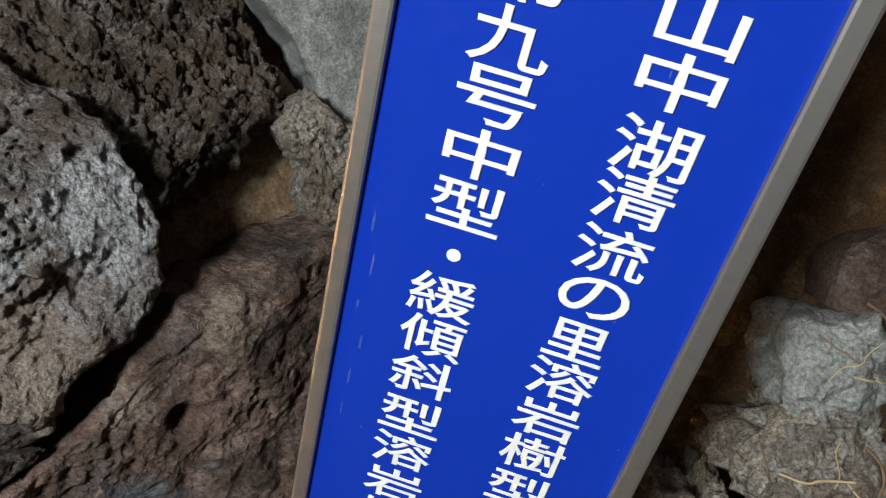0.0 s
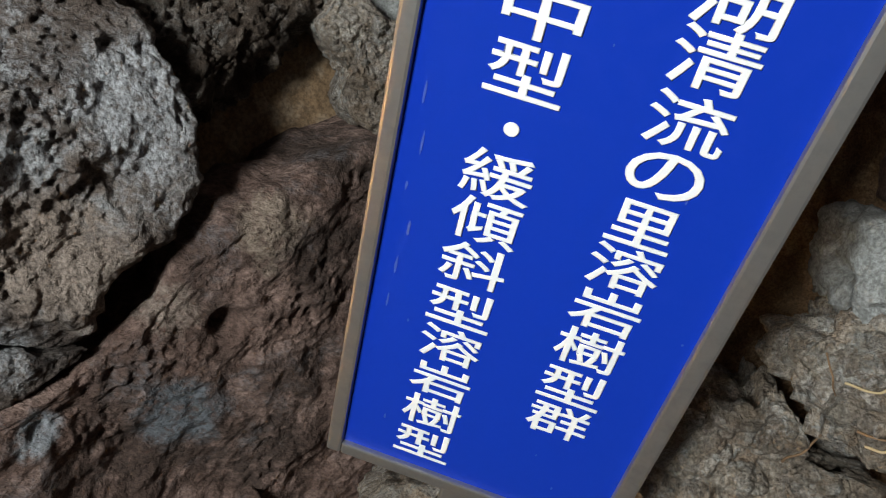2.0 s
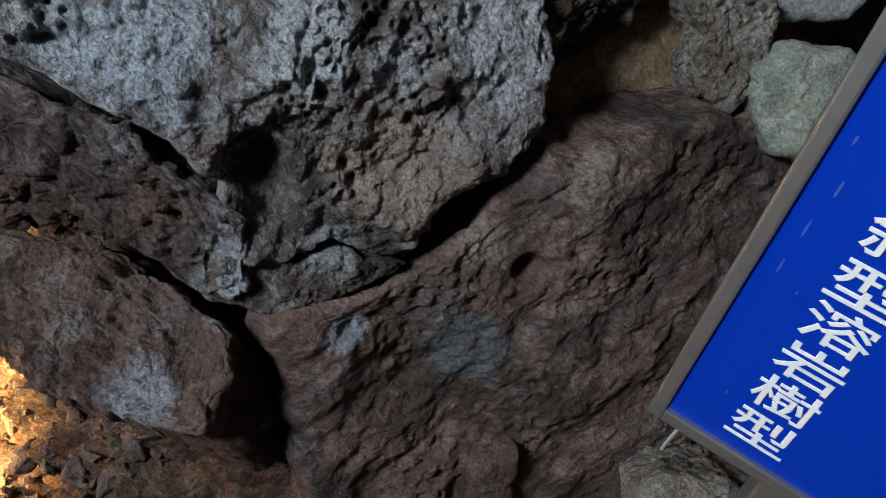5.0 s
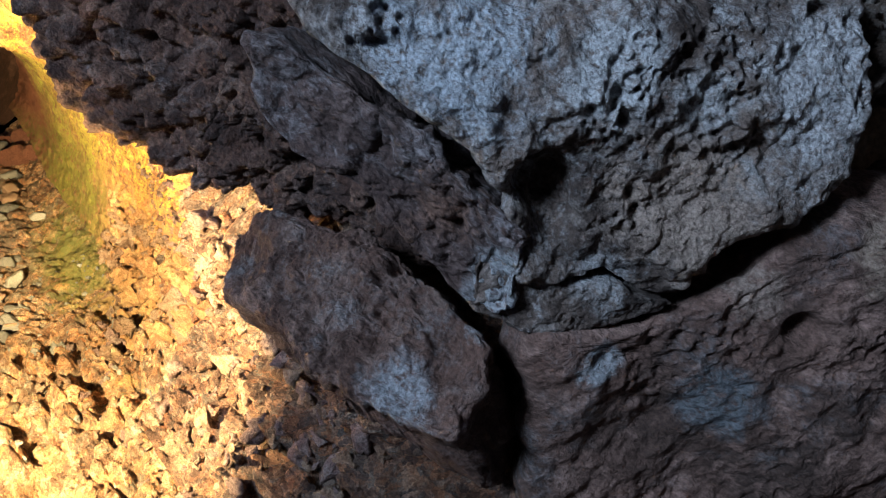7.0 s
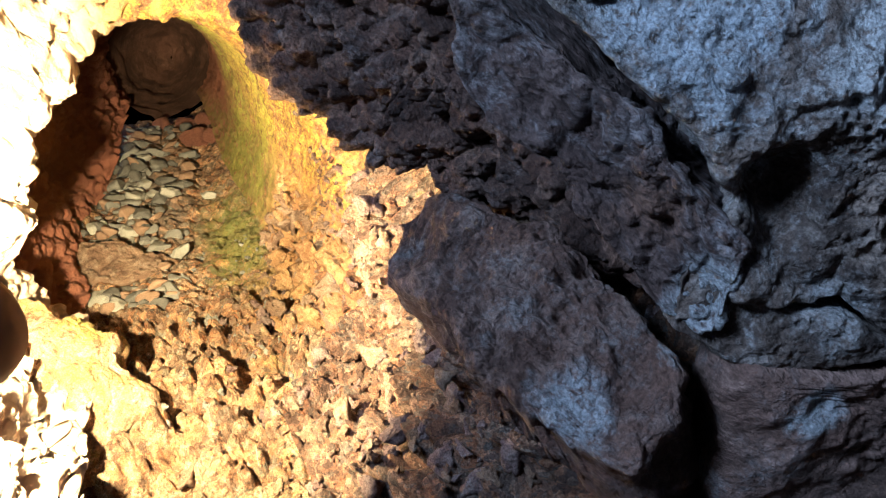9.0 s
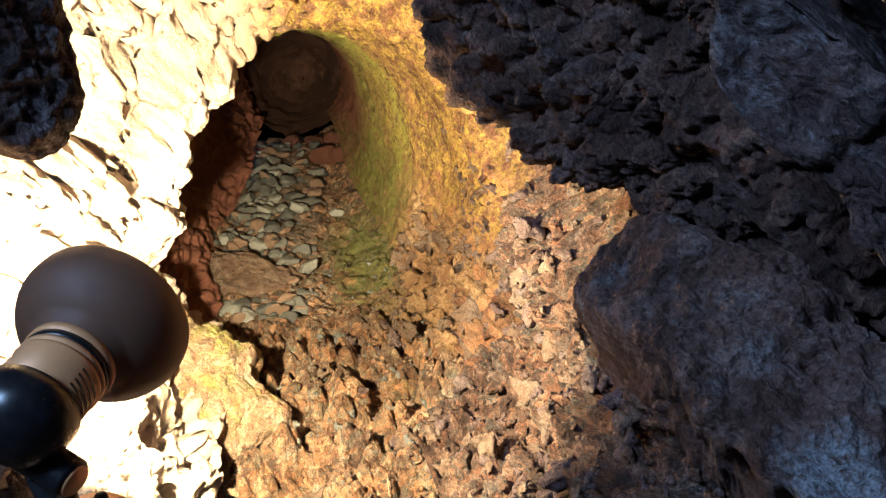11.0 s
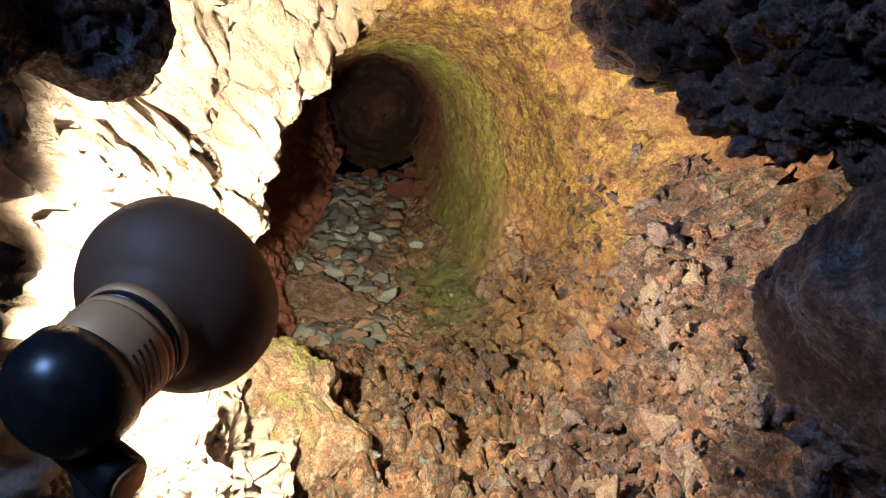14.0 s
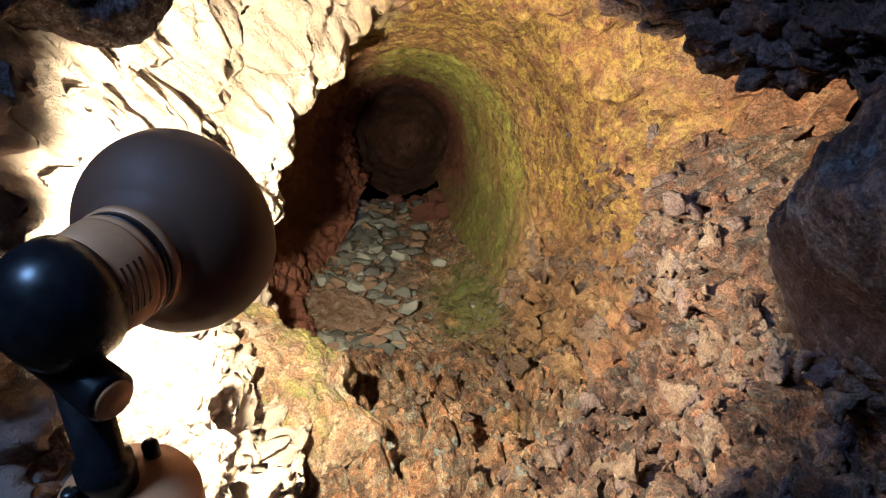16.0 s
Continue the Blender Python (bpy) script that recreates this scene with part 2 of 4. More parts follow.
GRAVEL = [rock_material("gravel_" + k, *c, grain=2.0, bump=0.3, pits=0.3, pale_amount=0.15) for k, c in (
    ("grey", ((0.13, 0.13, 0.125), (0.19, 0.195, 0.185), (0.25, 0.25, 0.24))),
    ("dark", ((0.07, 0.07, 0.07), (0.11, 0.11, 0.105), (0.15, 0.15, 0.145))),
    ("tan", ((0.2, 0.12, 0.08), (0.27, 0.18, 0.12), (0.33, 0.25, 0.18))),
    ("pale", ((0.26, 0.26, 0.24), (0.34, 0.345, 0.32), (0.4, 0.4, 0.38))))]
CLODS = [DIRT, rock_material("clod_tan", (0.17, 0.105, 0.07), (0.25, 0.165, 0.11), (0.3, 0.22, 0.16), (0.38, 0.33, 0.28), 0.4, 1.3, 0.9, pits=0.5),
         rock_material("clod_plum", (0.14, 0.09, 0.085), (0.22, 0.15, 0.14), (0.28, 0.21, 0.19), (0.4, 0.38, 0.36), 0.3, 1.3, 0.9, pits=0.5)]


def mould_material():
    """Baked lava of the tree mould: ochre at the mouth, mossy further in, brick red at the end. Local x runs into the mould, y to its side, z up."""
    m = rock_material("mould_wall", (0.13, 0.065, 0.036), (0.26, 0.13, 0.066), (0.36, 0.20, 0.10), (0.40, 0.31, 0.2), 0.2, 1.0, 0.9, mottle=0.35, pits=0.5)
    t = m.node_tree
    n, link = t.nodes, t.links.new
    bsdf = n["Principled BSDF"]
    base = bsdf.inputs["Base Color"].links[0].from_socket
    co = next(x for x in n if x.type == "TEX_COORD").outputs["Object"]
    sep = n.new("ShaderNodeSeparateXYZ")
    link(co, sep.inputs[0])
    wob = n.new("ShaderNodeTexNoise")
    wob.inputs["Scale"].default_value, wob.inputs["Detail"].default_value, wob.inputs["Roughness"].default_value = 4.0, 6, 0.65
    link(co, wob.inputs["Vector"])

    def math_(op, a, b):
        x = n.new("ShaderNodeMath")
        x.operation = op
        for k, v in enumerate((a, b)):
            if isinstance(v, (int, float)):
                x.inputs[k].default_value = v
            else:
                link(v, x.inputs[k])
        return x.outputs[0]

    def step(v, a, b):
        x = n.new("ShaderNodeMapRange")
        x.interpolation_type = "SMOOTHSTEP"
        x.inputs["From Min"].default_value, x.inputs["From Max"].default_value = a, b
        link(v, x.inputs["Value"])
        return x.outputs["Result"]

    def mix(fac, a, b):
        x = n.new("ShaderNodeMix")
        x.data_type = "RGBA"
        link(fac, x.inputs[0])
        for k, v in ((6, a), (7, b)):
            if isinstance(v, tuple):
                x.inputs[k].default_value = (*v, 1)
            else:
                link(v, x.inputs[k])
        return x.outputs[2]

    s = math_("ADD", sep.outputs[0], math_("MULTIPLY", math_("SUBTRACT", wob.outputs["Fac"], 0.5), 0.9))
    side = sep.outputs[1]
    fine = n.new("ShaderNodeTexNoise")
    fine.inputs["Scale"].default_value, fine.inputs["Detail"].default_value, fine.inputs["Roughness"].default_value = 38, 7, 0.7
    link(co, fine.inputs["Vector"])
    grit = n.new("ShaderNodeTexNoise")
    grit.inputs["Scale"].default_value, grit.inputs["Detail"].default_value, grit.inputs["Roughness"].default_value = 170, 4, 0.75
    link(co, grit.inputs["Vector"])
    speck = step(grit.outputs["Fac"], 0.4, 0.62)
    tuft = math_("MULTIPLY", step(fine.outputs["Fac"], 0.4, 0.58), math_("ADD", math_("MULTIPLY", speck, 0.75), 0.25))
    right_or_top = step(math_("ADD", side, math_("MULTIPLY", sep.outputs[2], 0.55)), -0.12, 0.08)
    yellow = math_("MULTIPLY", math_("MULTIPLY", math_("MULTIPLY", step(s, -0.45, -0.05), step(sep.outputs[2], -0.16, 0.06)), math_("SUBTRACT", 1.0, step(s, 0.9, 1.4))), math_("MULTIPLY", tuft, right_or_top))
    green = math_("MULTIPLY", math_("MULTIPLY", step(s, 0.55, 0.95), math_("SUBTRACT", 1.0, step(s, 1.75, 2.1))), math_("MULTIPLY", math_("MULTIPLY", step(fine.outputs["Fac"], 0.34, 0.5), math_("ADD", math_("MULTIPLY", speck, 0.6), 0.4)), right_or_top))
    green = math_("MULTIPLY", green, math_("ADD", math_("MULTIPLY", step(wob.outputs["Fac"], 0.42, 0.58), 0.6), 0.4))
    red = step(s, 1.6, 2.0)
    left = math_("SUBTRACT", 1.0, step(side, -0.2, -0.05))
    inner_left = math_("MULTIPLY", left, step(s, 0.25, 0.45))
    lamplit_left = math_("MULTIPLY", left, math_("SUBTRACT", 1.0, step(s, 0.1, 0.3)))
    col = mix(math_("MULTIPLY", yellow, 0.8), base, (0.68, 0.49, 0.05))
    col = mix(math_("MULTIPLY", green, 0.85), col, (0.43, 0.48, 0.05))
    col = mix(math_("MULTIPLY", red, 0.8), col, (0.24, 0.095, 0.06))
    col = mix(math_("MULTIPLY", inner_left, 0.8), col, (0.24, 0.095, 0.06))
    # left lip made paler, the lamp's overexposure painted into its colour
    col = mix(math_("MULTIPLY", lamplit_left, 0.8), col, (0.64, 0.54, 0.45))
    low_side = math_("MULTIPLY", math_("MULTIPLY", step(s, -0.35, 0.0), math_("SUBTRACT", 1.0, step(s, 0.65, 0.95))), math_("MULTIPLY", step(side, 0.02, 0.12), math_("SUBTRACT", 1.0, step(sep.outputs[2], -0.1, 0.02))))
    col = mix(math_("MULTIPLY", math_("MULTIPLY", low_side, step(wob.outputs["Fac"], 0.42, 0.6)), 0.75), col, (0.46, 0.28, 0.11))
    dark_moss = math_("MULTIPLY", math_("MULTIPLY", step(s, 0.5, 0.8), math_("SUBTRACT", 1.0, step(sep.outputs[2], -0.12, 0.0))), math_("MULTIPLY", step(side, -0.05, 0.06), step(fine.outputs["Fac"], 0.4, 0.55)))
    col = mix(math_("MULTIPLY", dark_moss, 0.7), col, (0.15, 0.15, 0.03))
    lip_moss = math_("MULTIPLY", math_("MULTIPLY", left, step(s, -0.2, 0.1)), math_("MULTIPLY", math_("MULTIPLY", math_("SUBTRACT", 1.0, step(s, 0.3, 0.5)), step(sep.outputs[2], 0.0, 0.15)), tuft))
    col = mix(math_("MULTIPLY", lip_moss, 0.85), col, (0.42, 0.40, 0.08))
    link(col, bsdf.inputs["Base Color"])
    return m


MOULD = mould_material()


def floor_material():
    """Baked earth with green growth along the damp side. Local x runs into the mould, y to its right."""
    m = DIRT.copy()
    m.name = "mould_floor"
    n, link = m.node_tree.nodes, m.node_tree.links.new
    bsdf = n["Principled BSDF"]
    base = bsdf.inputs["Base Color"].links[0].from_socket
    co = next(x for x in n if x.type == "TEX_COORD").outputs["Object"]

    def zone(place, scale, colour, amount, base_):
        mp = n.new("ShaderNodeMapping")
        mp.vector_type = "POINT"
        mp.inputs["Location"].default_value = tuple(-p * s for p, s in zip(place, scale))
        mp.inputs["Scale"].default_value = scale
        link(co, mp.inputs["Vector"])
        ln = n.new("ShaderNodeVectorMath")
        ln.operation = "LENGTH"
        link(mp.outputs[0], ln.inputs[0])
        wob = n.new("ShaderNodeTexNoise")
        wob.inputs["Scale"].default_value, wob.inputs["Detail"].default_value, wob.inputs["Roughness"].default_value = 22, 7, 0.72
        link(co, wob.inputs["Vector"])
        a = n.new("ShaderNodeMath")
        a.operation = "MULTIPLY_ADD"
        a.inputs[1].default_value, a.inputs[2].default_value = 2.4, -1.2
        link(wob.outputs["Fac"], a.inputs[0])
        d = n.new("ShaderNodeMath")
        d.operation = "SUBTRACT"
        link(a.outputs[0], d.inputs[0])
        link(ln.outputs["Value"], d.inputs[1])
        r = n.new("ShaderNodeMapRange")
        r.inputs["From Min"].default_value, r.inputs["From Max"].default_value, r.inputs["To Max"].default_value = -1.0, -0.4, amount
        link(d.outputs[0], r.inputs["Value"])
        mx = n.new("ShaderNodeMix")
        mx.data_type = "RGBA"
        link(r.outputs["Result"], mx.inputs[0])
        link(base_, mx.inputs[6])
        mx.inputs[7].default_value = (*colour, 1)
        return mx.outputs[2]

    col = zone((0.9, 0.14, -0.3), (1.6, 7.0, 2.0), (0.15, 0.17, 0.035), 0.8, base)
    col = zone((0.3, 0.22, -0.2), (3.0, 7.0, 2.0), (0.42, 0.27, 0.12), 0.7, col)
    col = zone((1.6, -0.1, -0.3), (1.0, 5.0, 2.0), (0.16, 0.14, 0.12), 0.7, col)
    link(col, bsdf.inputs["Base Color"])
    return m


MOULD_FLOOR = floor_material()
# darker version of the mould's red: the far end's dimness is painted in
MOULD_END_DIM = rock_material("mould_end_dim", (0.07, 0.036, 0.026), (0.11, 0.055, 0.04), (0.15, 0.08, 0.058), (0.2, 0.13, 0.1), 0.15, 0.8, 0.8, pits=0.3)

# ---- mesh helpers ----
def mesh_object(name, verts, faces, material, parent=None, matrix=None, flat=False):
    me = bpy.data.meshes.new(name)
    me.from_pydata(np.asarray(verts).tolist(), [], np.asarray(faces).tolist() if not isinstance(faces, list) else faces)
    me.materials.append(material)
    if not flat:
        me.polygons.foreach_set("use_smooth", np.ones(len(me.polygons), dtype=bool))
    me.update()
    ob = new(name, me)
    if matrix is not None:
        ob.matrix_world = matrix
    if parent:
        ob.parent = parent
    return ob


def grid_faces(h, w, wrap=False, keep=None):
    a = np.arange(h * w).reshape(h, w)
    if wrap:
        a = np.concatenate([a, a[:, :1]], axis=1)
    f = np.stack([a[:-1, :-1], a[:-1, 1:], a[1:, 1:], a[1:, :-1]], axis=-1)
    return f[keep] if keep is not None else f.reshape(-1, 4)


def drop_loose(verts, faces):
    used = np.unique(faces)
    remap = np.full(len(verts), -1)
    remap[used] = np.arange(len(used))
    return verts[used], remap[faces]


def part(name, bm, material, parent, label=""):
    me = bpy.data.meshes.new(name)
    bm.to_mesh(me)
    bm.free()
    me.materials.append(material)
    ob = new(name, me)
    ob.parent = parent
    return tagged(ob, label) if label else ob


def shade_smooth(ob):
    ob.data.polygons.foreach_set("use_smooth", np.ones(len(ob.data.polygons), dtype=bool))
    return ob


def rock(name, label, material, at, facing, outline, depth=0.15, edge=0.03, rough=0.012, knob=0.006, freq=9.0, bulge=0.0, bend=None, turns=300, rings=90, group="", ragged=0.006, cuts=(), streak=None, crumb=None, pit=0.0, tip=None):
    """A boulder: a weathered face with this outline (metres across and up the face), rounded over at its rim, with sides and a back."""
    o, nrm = np.array(at), np.array(facing) / np.linalg.norm(facing)
    v = np.array((0, 0, 1.0)) - nrm * nrm[2]
    if np.linalg.norm(v) < 0.5:
        v = np.array((-0.3, 1, 0)) - nrm * (nrm @ np.array((-0.3, 1, 0)))
    v /= np.linalg.norm(v)
    u = np.cross(v, nrm)
    pts = np.array(outline)
    centre = 0.5 * (pts.min(0) + pts.max(0)) * 0.4 + pts.mean(0) * 0.6
    ang = np.linspace(0, 2 * np.pi, turns, endpoint=False)
    rad = np.zeros(turns)
    q = pts - centre
    for a, b in zip(q, np.roll(q, -1, axis=0)):
        dx, dy = np.cos(ang), np.sin(ang)
        e = b - a
        det = dx * -e[1] + dy * e[0]
        det = np.where(np.abs(det) < 1e-9, 1e-9, det)
        r = (a[0] * -e[1] + a[1] * e[0]) / det
        k = (dx * a[1] - dy * a[0]) / det
        rad = np.where((r > 0) & (k >= -1e-6) & (k <= 1 + 1e-6), np.maximum(rad, r), rad)
    for _ in range(2):
        rad = 0.5 * rad + 0.25 * (np.roll(rad, 1) + np.roll(rad, -1))
    rim = centre + rad[:, None] * np.stack([np.cos(ang), np.sin(ang)], 1)
    rim3 = np.concatenate([rim, np.full((turns, 1), o.sum() * 3)], 1)
    rad = rad + ragged * fbm(rim3, 22.0, 3) * 2
    s = np.linspace(0.004, 1, rings) ** 0.8
    uu = centre[0] + s[:, None] * rad * np.cos(ang)
    vv = centre[1] + s[:, None] * rad * np.sin(ang)
    d = (1 - s[:, None]) * rad
    t = np.clip(1 - d / edge, 0, 1)
    ww = -edge * 0.9 * (1 - np.sqrt(np.maximum(0, 1 - t * t))) + bulge * (1 - s[:, None] ** 2)
    if bend:
        v0, slope = bend
        x = (vv - v0) / 0.03
        ww = ww - slope * 0.03 * np.where(x > 20, x, np.log1p(np.exp(np.minimum(x, 20))))
    if tip:
        u0, slope = tip
        ww = ww - slope * 0.02 * np.log1p(np.exp(np.minimum((u0 - uu) / 0.02, 30)))
    for cu, cv, cr, cd in cuts:
        ww = ww - cd * np.exp(-(((uu - cu) ** 2 + (vv - cv) ** 2) / cr ** 2) ** 2)
    back = np.linspace(0, 1, 22)[1:, None]
    shrink = 1 - 0.12 * back ** 2
    uu = np.concatenate([uu, centre[0] + shrink * rad * np.cos(ang)])
    vv = np.concatenate([vv, centre[1] + shrink * rad * np.sin(ang)])
    ww = np.concatenate([ww, ww[-1:] - depth * back])
    p = o + uu[..., None] * u + vv[..., None] * v + ww[..., None] * nrm
    n_face = rings
    pn = p
    if streak:
        ca, sa = math.cos(radians(streak[0])), math.sin(radians(streak[0]))
        pn = np.stack([(uu * ca + vv * sa) * streak[1], vv * ca - uu * sa, ww], -1) + o
    amp = rough * fbm(pn, freq, 5, 0.52) * 1.6 + knob * lumps(pn, freq * 4.5, 3)
    if crumb:
        amp = amp + crumb[1] * (crumbs(p, crumb[0]) - 0.6) + 0.4 * crumb[1] * (crumbs(p, crumb[0] * 0.4) - 0.6)
    if pit:
        where = smooth(0.0, 0.35, fbm(p + 3.1, 9.0, 2))
        amp = amp - pit * where * smooth(0.5, 0.15, cells(p, 48.0)) - 0.6 * pit * where * smooth(0.5, 0.15, cells(p, 100.0))
    side = np.zeros_like(p)
    side[:n_face] = nrm
    out = np.cos(ang)[:, None] * u + np.sin(ang)[:, None] * v
    k = np.clip((s - 0.9) / 0.1, 0, 1)[:, None, None]
    side[:n_face] = nrm * (1 - 0.6 * k) + out[None] * 0.6 * k
    side[n_face:] = out
    p = p + side * amp[..., None]
    h, w = uu.shape
    verts = np.concatenate([p.reshape(-1, 3), [o + centre[0] * u + centre[1] * v + nrm * (p[0] - o).dot(nrm).mean() * 1.0 - 0 * u], [p[-1].mean(0)]])
    verts[-2] = p[0].mean(0)
    faces = grid_faces(h, w, wrap=True)[:, ::-1].tolist()
    faces += [[h * w, k, (k + 1) % w] for k in range(w)]
    faces += [[h * w + 1, (h - 1) * w + (k + 1) % w, (h - 1) * w + k] for k in range(w)]
    return tagged(mesh_object(name, verts, faces, material), label, "rock", group)


# ---- the tree mould: local x runs into it, y to its right, z up ----
MOULD_AT = np.array((-1.4, 0.5, 0.2))
MD = np.array((-0.83, 0.33, -0.45))
MD /= np.linalg.norm(MD)
MU = np.array((0, 0, 1.0)) - MD * MD[2]
MU /= np.linalg.norm(MU)
MR = np.cross(MD, MU)
MOULD_FRAME = Matrix([[MD[k], MR[k], MU[k], MOULD_AT[k]] for k in range(3)] + [[0, 0, 0, 1]])


LOWER_SIDE = []  # places low on the side of the mould
SLOPES = []  # places on the crumbling slopes, for loose clods


def mould_radius(s, phi):
    """Radius of the mould at s metres in and at the angle phi from its right side."""
    c, sn = np.cos(phi), np.sin(phi)
    right, top, left = np.clip(c, 0, 1) ** 2, np.clip(sn, 0, 1) ** 2, np.clip(-c, 0, 1) ** 2
    low = np.clip(-sn, 0, 1) ** 2
    r_left = 0.37 - 0.005 * smooth(0.25, 0.5, s) + 0.22 * smooth(-0.45, -0.8, s)
    r_right = 0.275 + 0.03 * smooth(-0.6, -1.3, s)
    r_top = 0.375 + 0.5 * smooth(-0.05, -0.5, s)
    r = right * r_right + top * r_top + left * r_left + low * 0.36
    upper_left = smooth(-0.2, -0.6, c) * smooth(-0.25, 0.1, sn)
    lip = 0.045 + 0.035 * smooth(-0.7, -0.9, c)
    r = r + 0.09 * smooth(0.05, -0.35, sn) * smooth(-0.2, -0.6, c) * smooth(0.1, 0.35, s) * smooth(2.0, 1.4, s)
    r = r - upper_left * (lip * np.exp(-((s + 0.06) / 0.13) ** 2))
    far = smooth(1.5, 2.75, s)
    return r * (1 - far) + 0.27 * far, far


def mould_surface(s, phi, rough=1.0):
    r, far = mould_radius(s, phi)
    y, z = r * np.cos(phi) - 0.01 + 0.04 * far, r * np.sin(phi) + 0.13 * far
    p = np.stack([s, y, z], -1)
    near = 1 - 0.6 * smooth(0.2, 0.6, s)
    out = smooth(0.15, -0.3, s)
    d = (0.022 * fbm(p, 6.0, 5) + near * 0.006 * lumps(p, 26.0, 3) + 0.006 * fbm(p * np.array((0.3, 1, 1)), 30.0, 3)) * rough
    lower = smooth(0.0, -0.1, p[..., 2]) * smooth(0.75, 0.35, s)
    out = np.maximum(out, 0.75 * lower)
    d = d + out * (0.06 * (crumbs(p, 0.1) - 0.6) + 0.038 * (crumbs(p, 0.045) - 0.6) + 0.015 * (crumbs(p, 0.019) - 0.6)) + (1 - out) * (0.008 * crumbs(p, 0.045) + 0.004 * crumbs(p, 0.018)) + smooth(0.3, 0.5, s) * smooth(-0.2, -0.8, np.cos(phi)) * (0.04 * (crumbs(p * np.array((0.6, 1, 0.7)), 0.1) - 0.5) + 0.025 * (crumbs(p, 0.045) - 0.5)) - 0.018 * out * smooth(0.1, 0.35, fbm(p, 11.0, 2)) * smooth(0.5, 0.2, cells(p, 30.0))
    p[..., 0] -= smooth(0.1, -0.1, s) * smooth(0.2, -0.3, np.cos(phi)) * (0.03 * (crumbs(p + 0.7, 0.055) - 0.5) + 0.028 * (crumbs(p, 0.024) - 0.5) - 0.03 * smooth(0.1, 0.3, fbm(p, 9.0, 2)) * smooth(0.5, 0.2, cells(p, 24.0)))
    p[..., 1] -= d * np.cos(phi)
    p[..., 2] -= d * np.sin(phi)
    return p


def build_mould():
    s = np.concatenate([np.arange(-1.35, 0.6, 0.0065), np.arange(0.6, 1.6, 0.012), np.arange(1.6, 2.6, 0.015), np.arange(2.6, 2.96, 0.03)])
    phi = np.radians(np.linspace(-50, 230, 300))
    S, A = np.meshgrid(s, phi, indexing="ij")
    p = mould_surface(S, A)
    deg = np.degrees(A)
    cut = np.interp(deg, [-75, 0, 25, 60, 85, 120, 150, 190, 255], [-0.42, -0.42, -0.62, -0.7, -0.42, -0.3, -0.62, -0.68, -0.68]) + 0.05 * fbm(p, 5.0, 3)
    keep = ((S > cut)[:-1, :-1])
    LOWER_SIDE.append(p[(S > -0.15) & (S < 0.6) & (np.cos(A) > 0.5) & (p[..., 2] < -0.07)])
    SLOPES.append(p[(S > -0.4) & (S < 0.1) & (np.cos(A) > 0.4) & (p[..., 2] < 0.16)])
    f = grid_faces(*S.shape, keep=keep)
    v, f = drop_loose(p.reshape(-1, 3), f)
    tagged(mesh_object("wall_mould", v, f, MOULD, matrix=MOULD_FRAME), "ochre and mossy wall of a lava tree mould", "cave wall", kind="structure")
    ring = np.radians(np.linspace(0, 360, 160, endpoint=False))
    k = np.linspace(0.02, 1, 40)
    K, R = np.meshgrid(k, ring, indexing="ij")  # the blind end
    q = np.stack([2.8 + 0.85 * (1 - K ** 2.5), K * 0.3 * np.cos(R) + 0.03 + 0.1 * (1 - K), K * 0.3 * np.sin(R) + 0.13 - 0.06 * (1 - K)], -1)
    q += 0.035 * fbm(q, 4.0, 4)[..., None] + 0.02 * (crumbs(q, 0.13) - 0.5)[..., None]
    tagged(mesh_object("wall_mould_end", q.reshape(-1, 3), grid_faces(40, 160, wrap=True), MOULD_END_DIM, matrix=MOULD_FRAME), "red end of the mould, its dimness put into the colour", "cave wall", kind="structure")


def build_bank():
    """The dirt bank that the wall turns into outside the mould."""
    S, A = np.meshgrid(np.arange(-1.12, -0.2, 0.0045), np.radians(np.linspace(-75, 24, 170)), indexing="ij")
    r, _ = mould_radius(S, A)
    r = r - 0.012 + 0.2 * smooth(-0.92, -1.12, S) + 0.05 * smooth(-0.36, -0.22, S)
    p = np.stack([S, r * np.cos(A) - 0.01, r * np.sin(A)], -1)
    d = 0.03 * fbm(p, 7.0, 5) + 0.055 * (crumbs(p, 0.1) - 0.5) + 0.036 * (crumbs(p, 0.045) - 0.5) + 0.015 * (crumbs(p, 0.019) - 0.5)
    p[..., 1] -= d * np.cos(A)
    p[..., 2] -= d * np.sin(A)
    SLOPES.append(p[(S > -0.95) & (S < -0.25)])
    tagged(mesh_object("bank", p.reshape(-1, 3), grid_faces(*S.shape), DIRT_DARK, matrix=MOULD_FRAME), "crumbling dark brown dirt bank", "dirt bank", kind="structure")


def floor_height(s, y):
    """Height of the mould's floor in its own frame: level ground outside, a sloping bed of debris inside."""
    ground = (-0.2 + 0.45 * s) / 0.893 - 0.03
    bed = -0.355 + 0.04 * smooth(0.9, 1.5, s) + 0.1 * smooth(1.5, 2.6, s) + 0.05 * smooth(0.05, 0.25, y) * smooth(0.3, -0.2, s)
    k = smooth(-0.45, -0.05, s)
    z = ground * (1 - k) + bed * k
    z = z + 0.75 * np.clip(y - 0.10, 0, 1) ** 1.25 + 0.2 * np.clip(-y - 0.3, 0, 1) ** 1.3
    return z


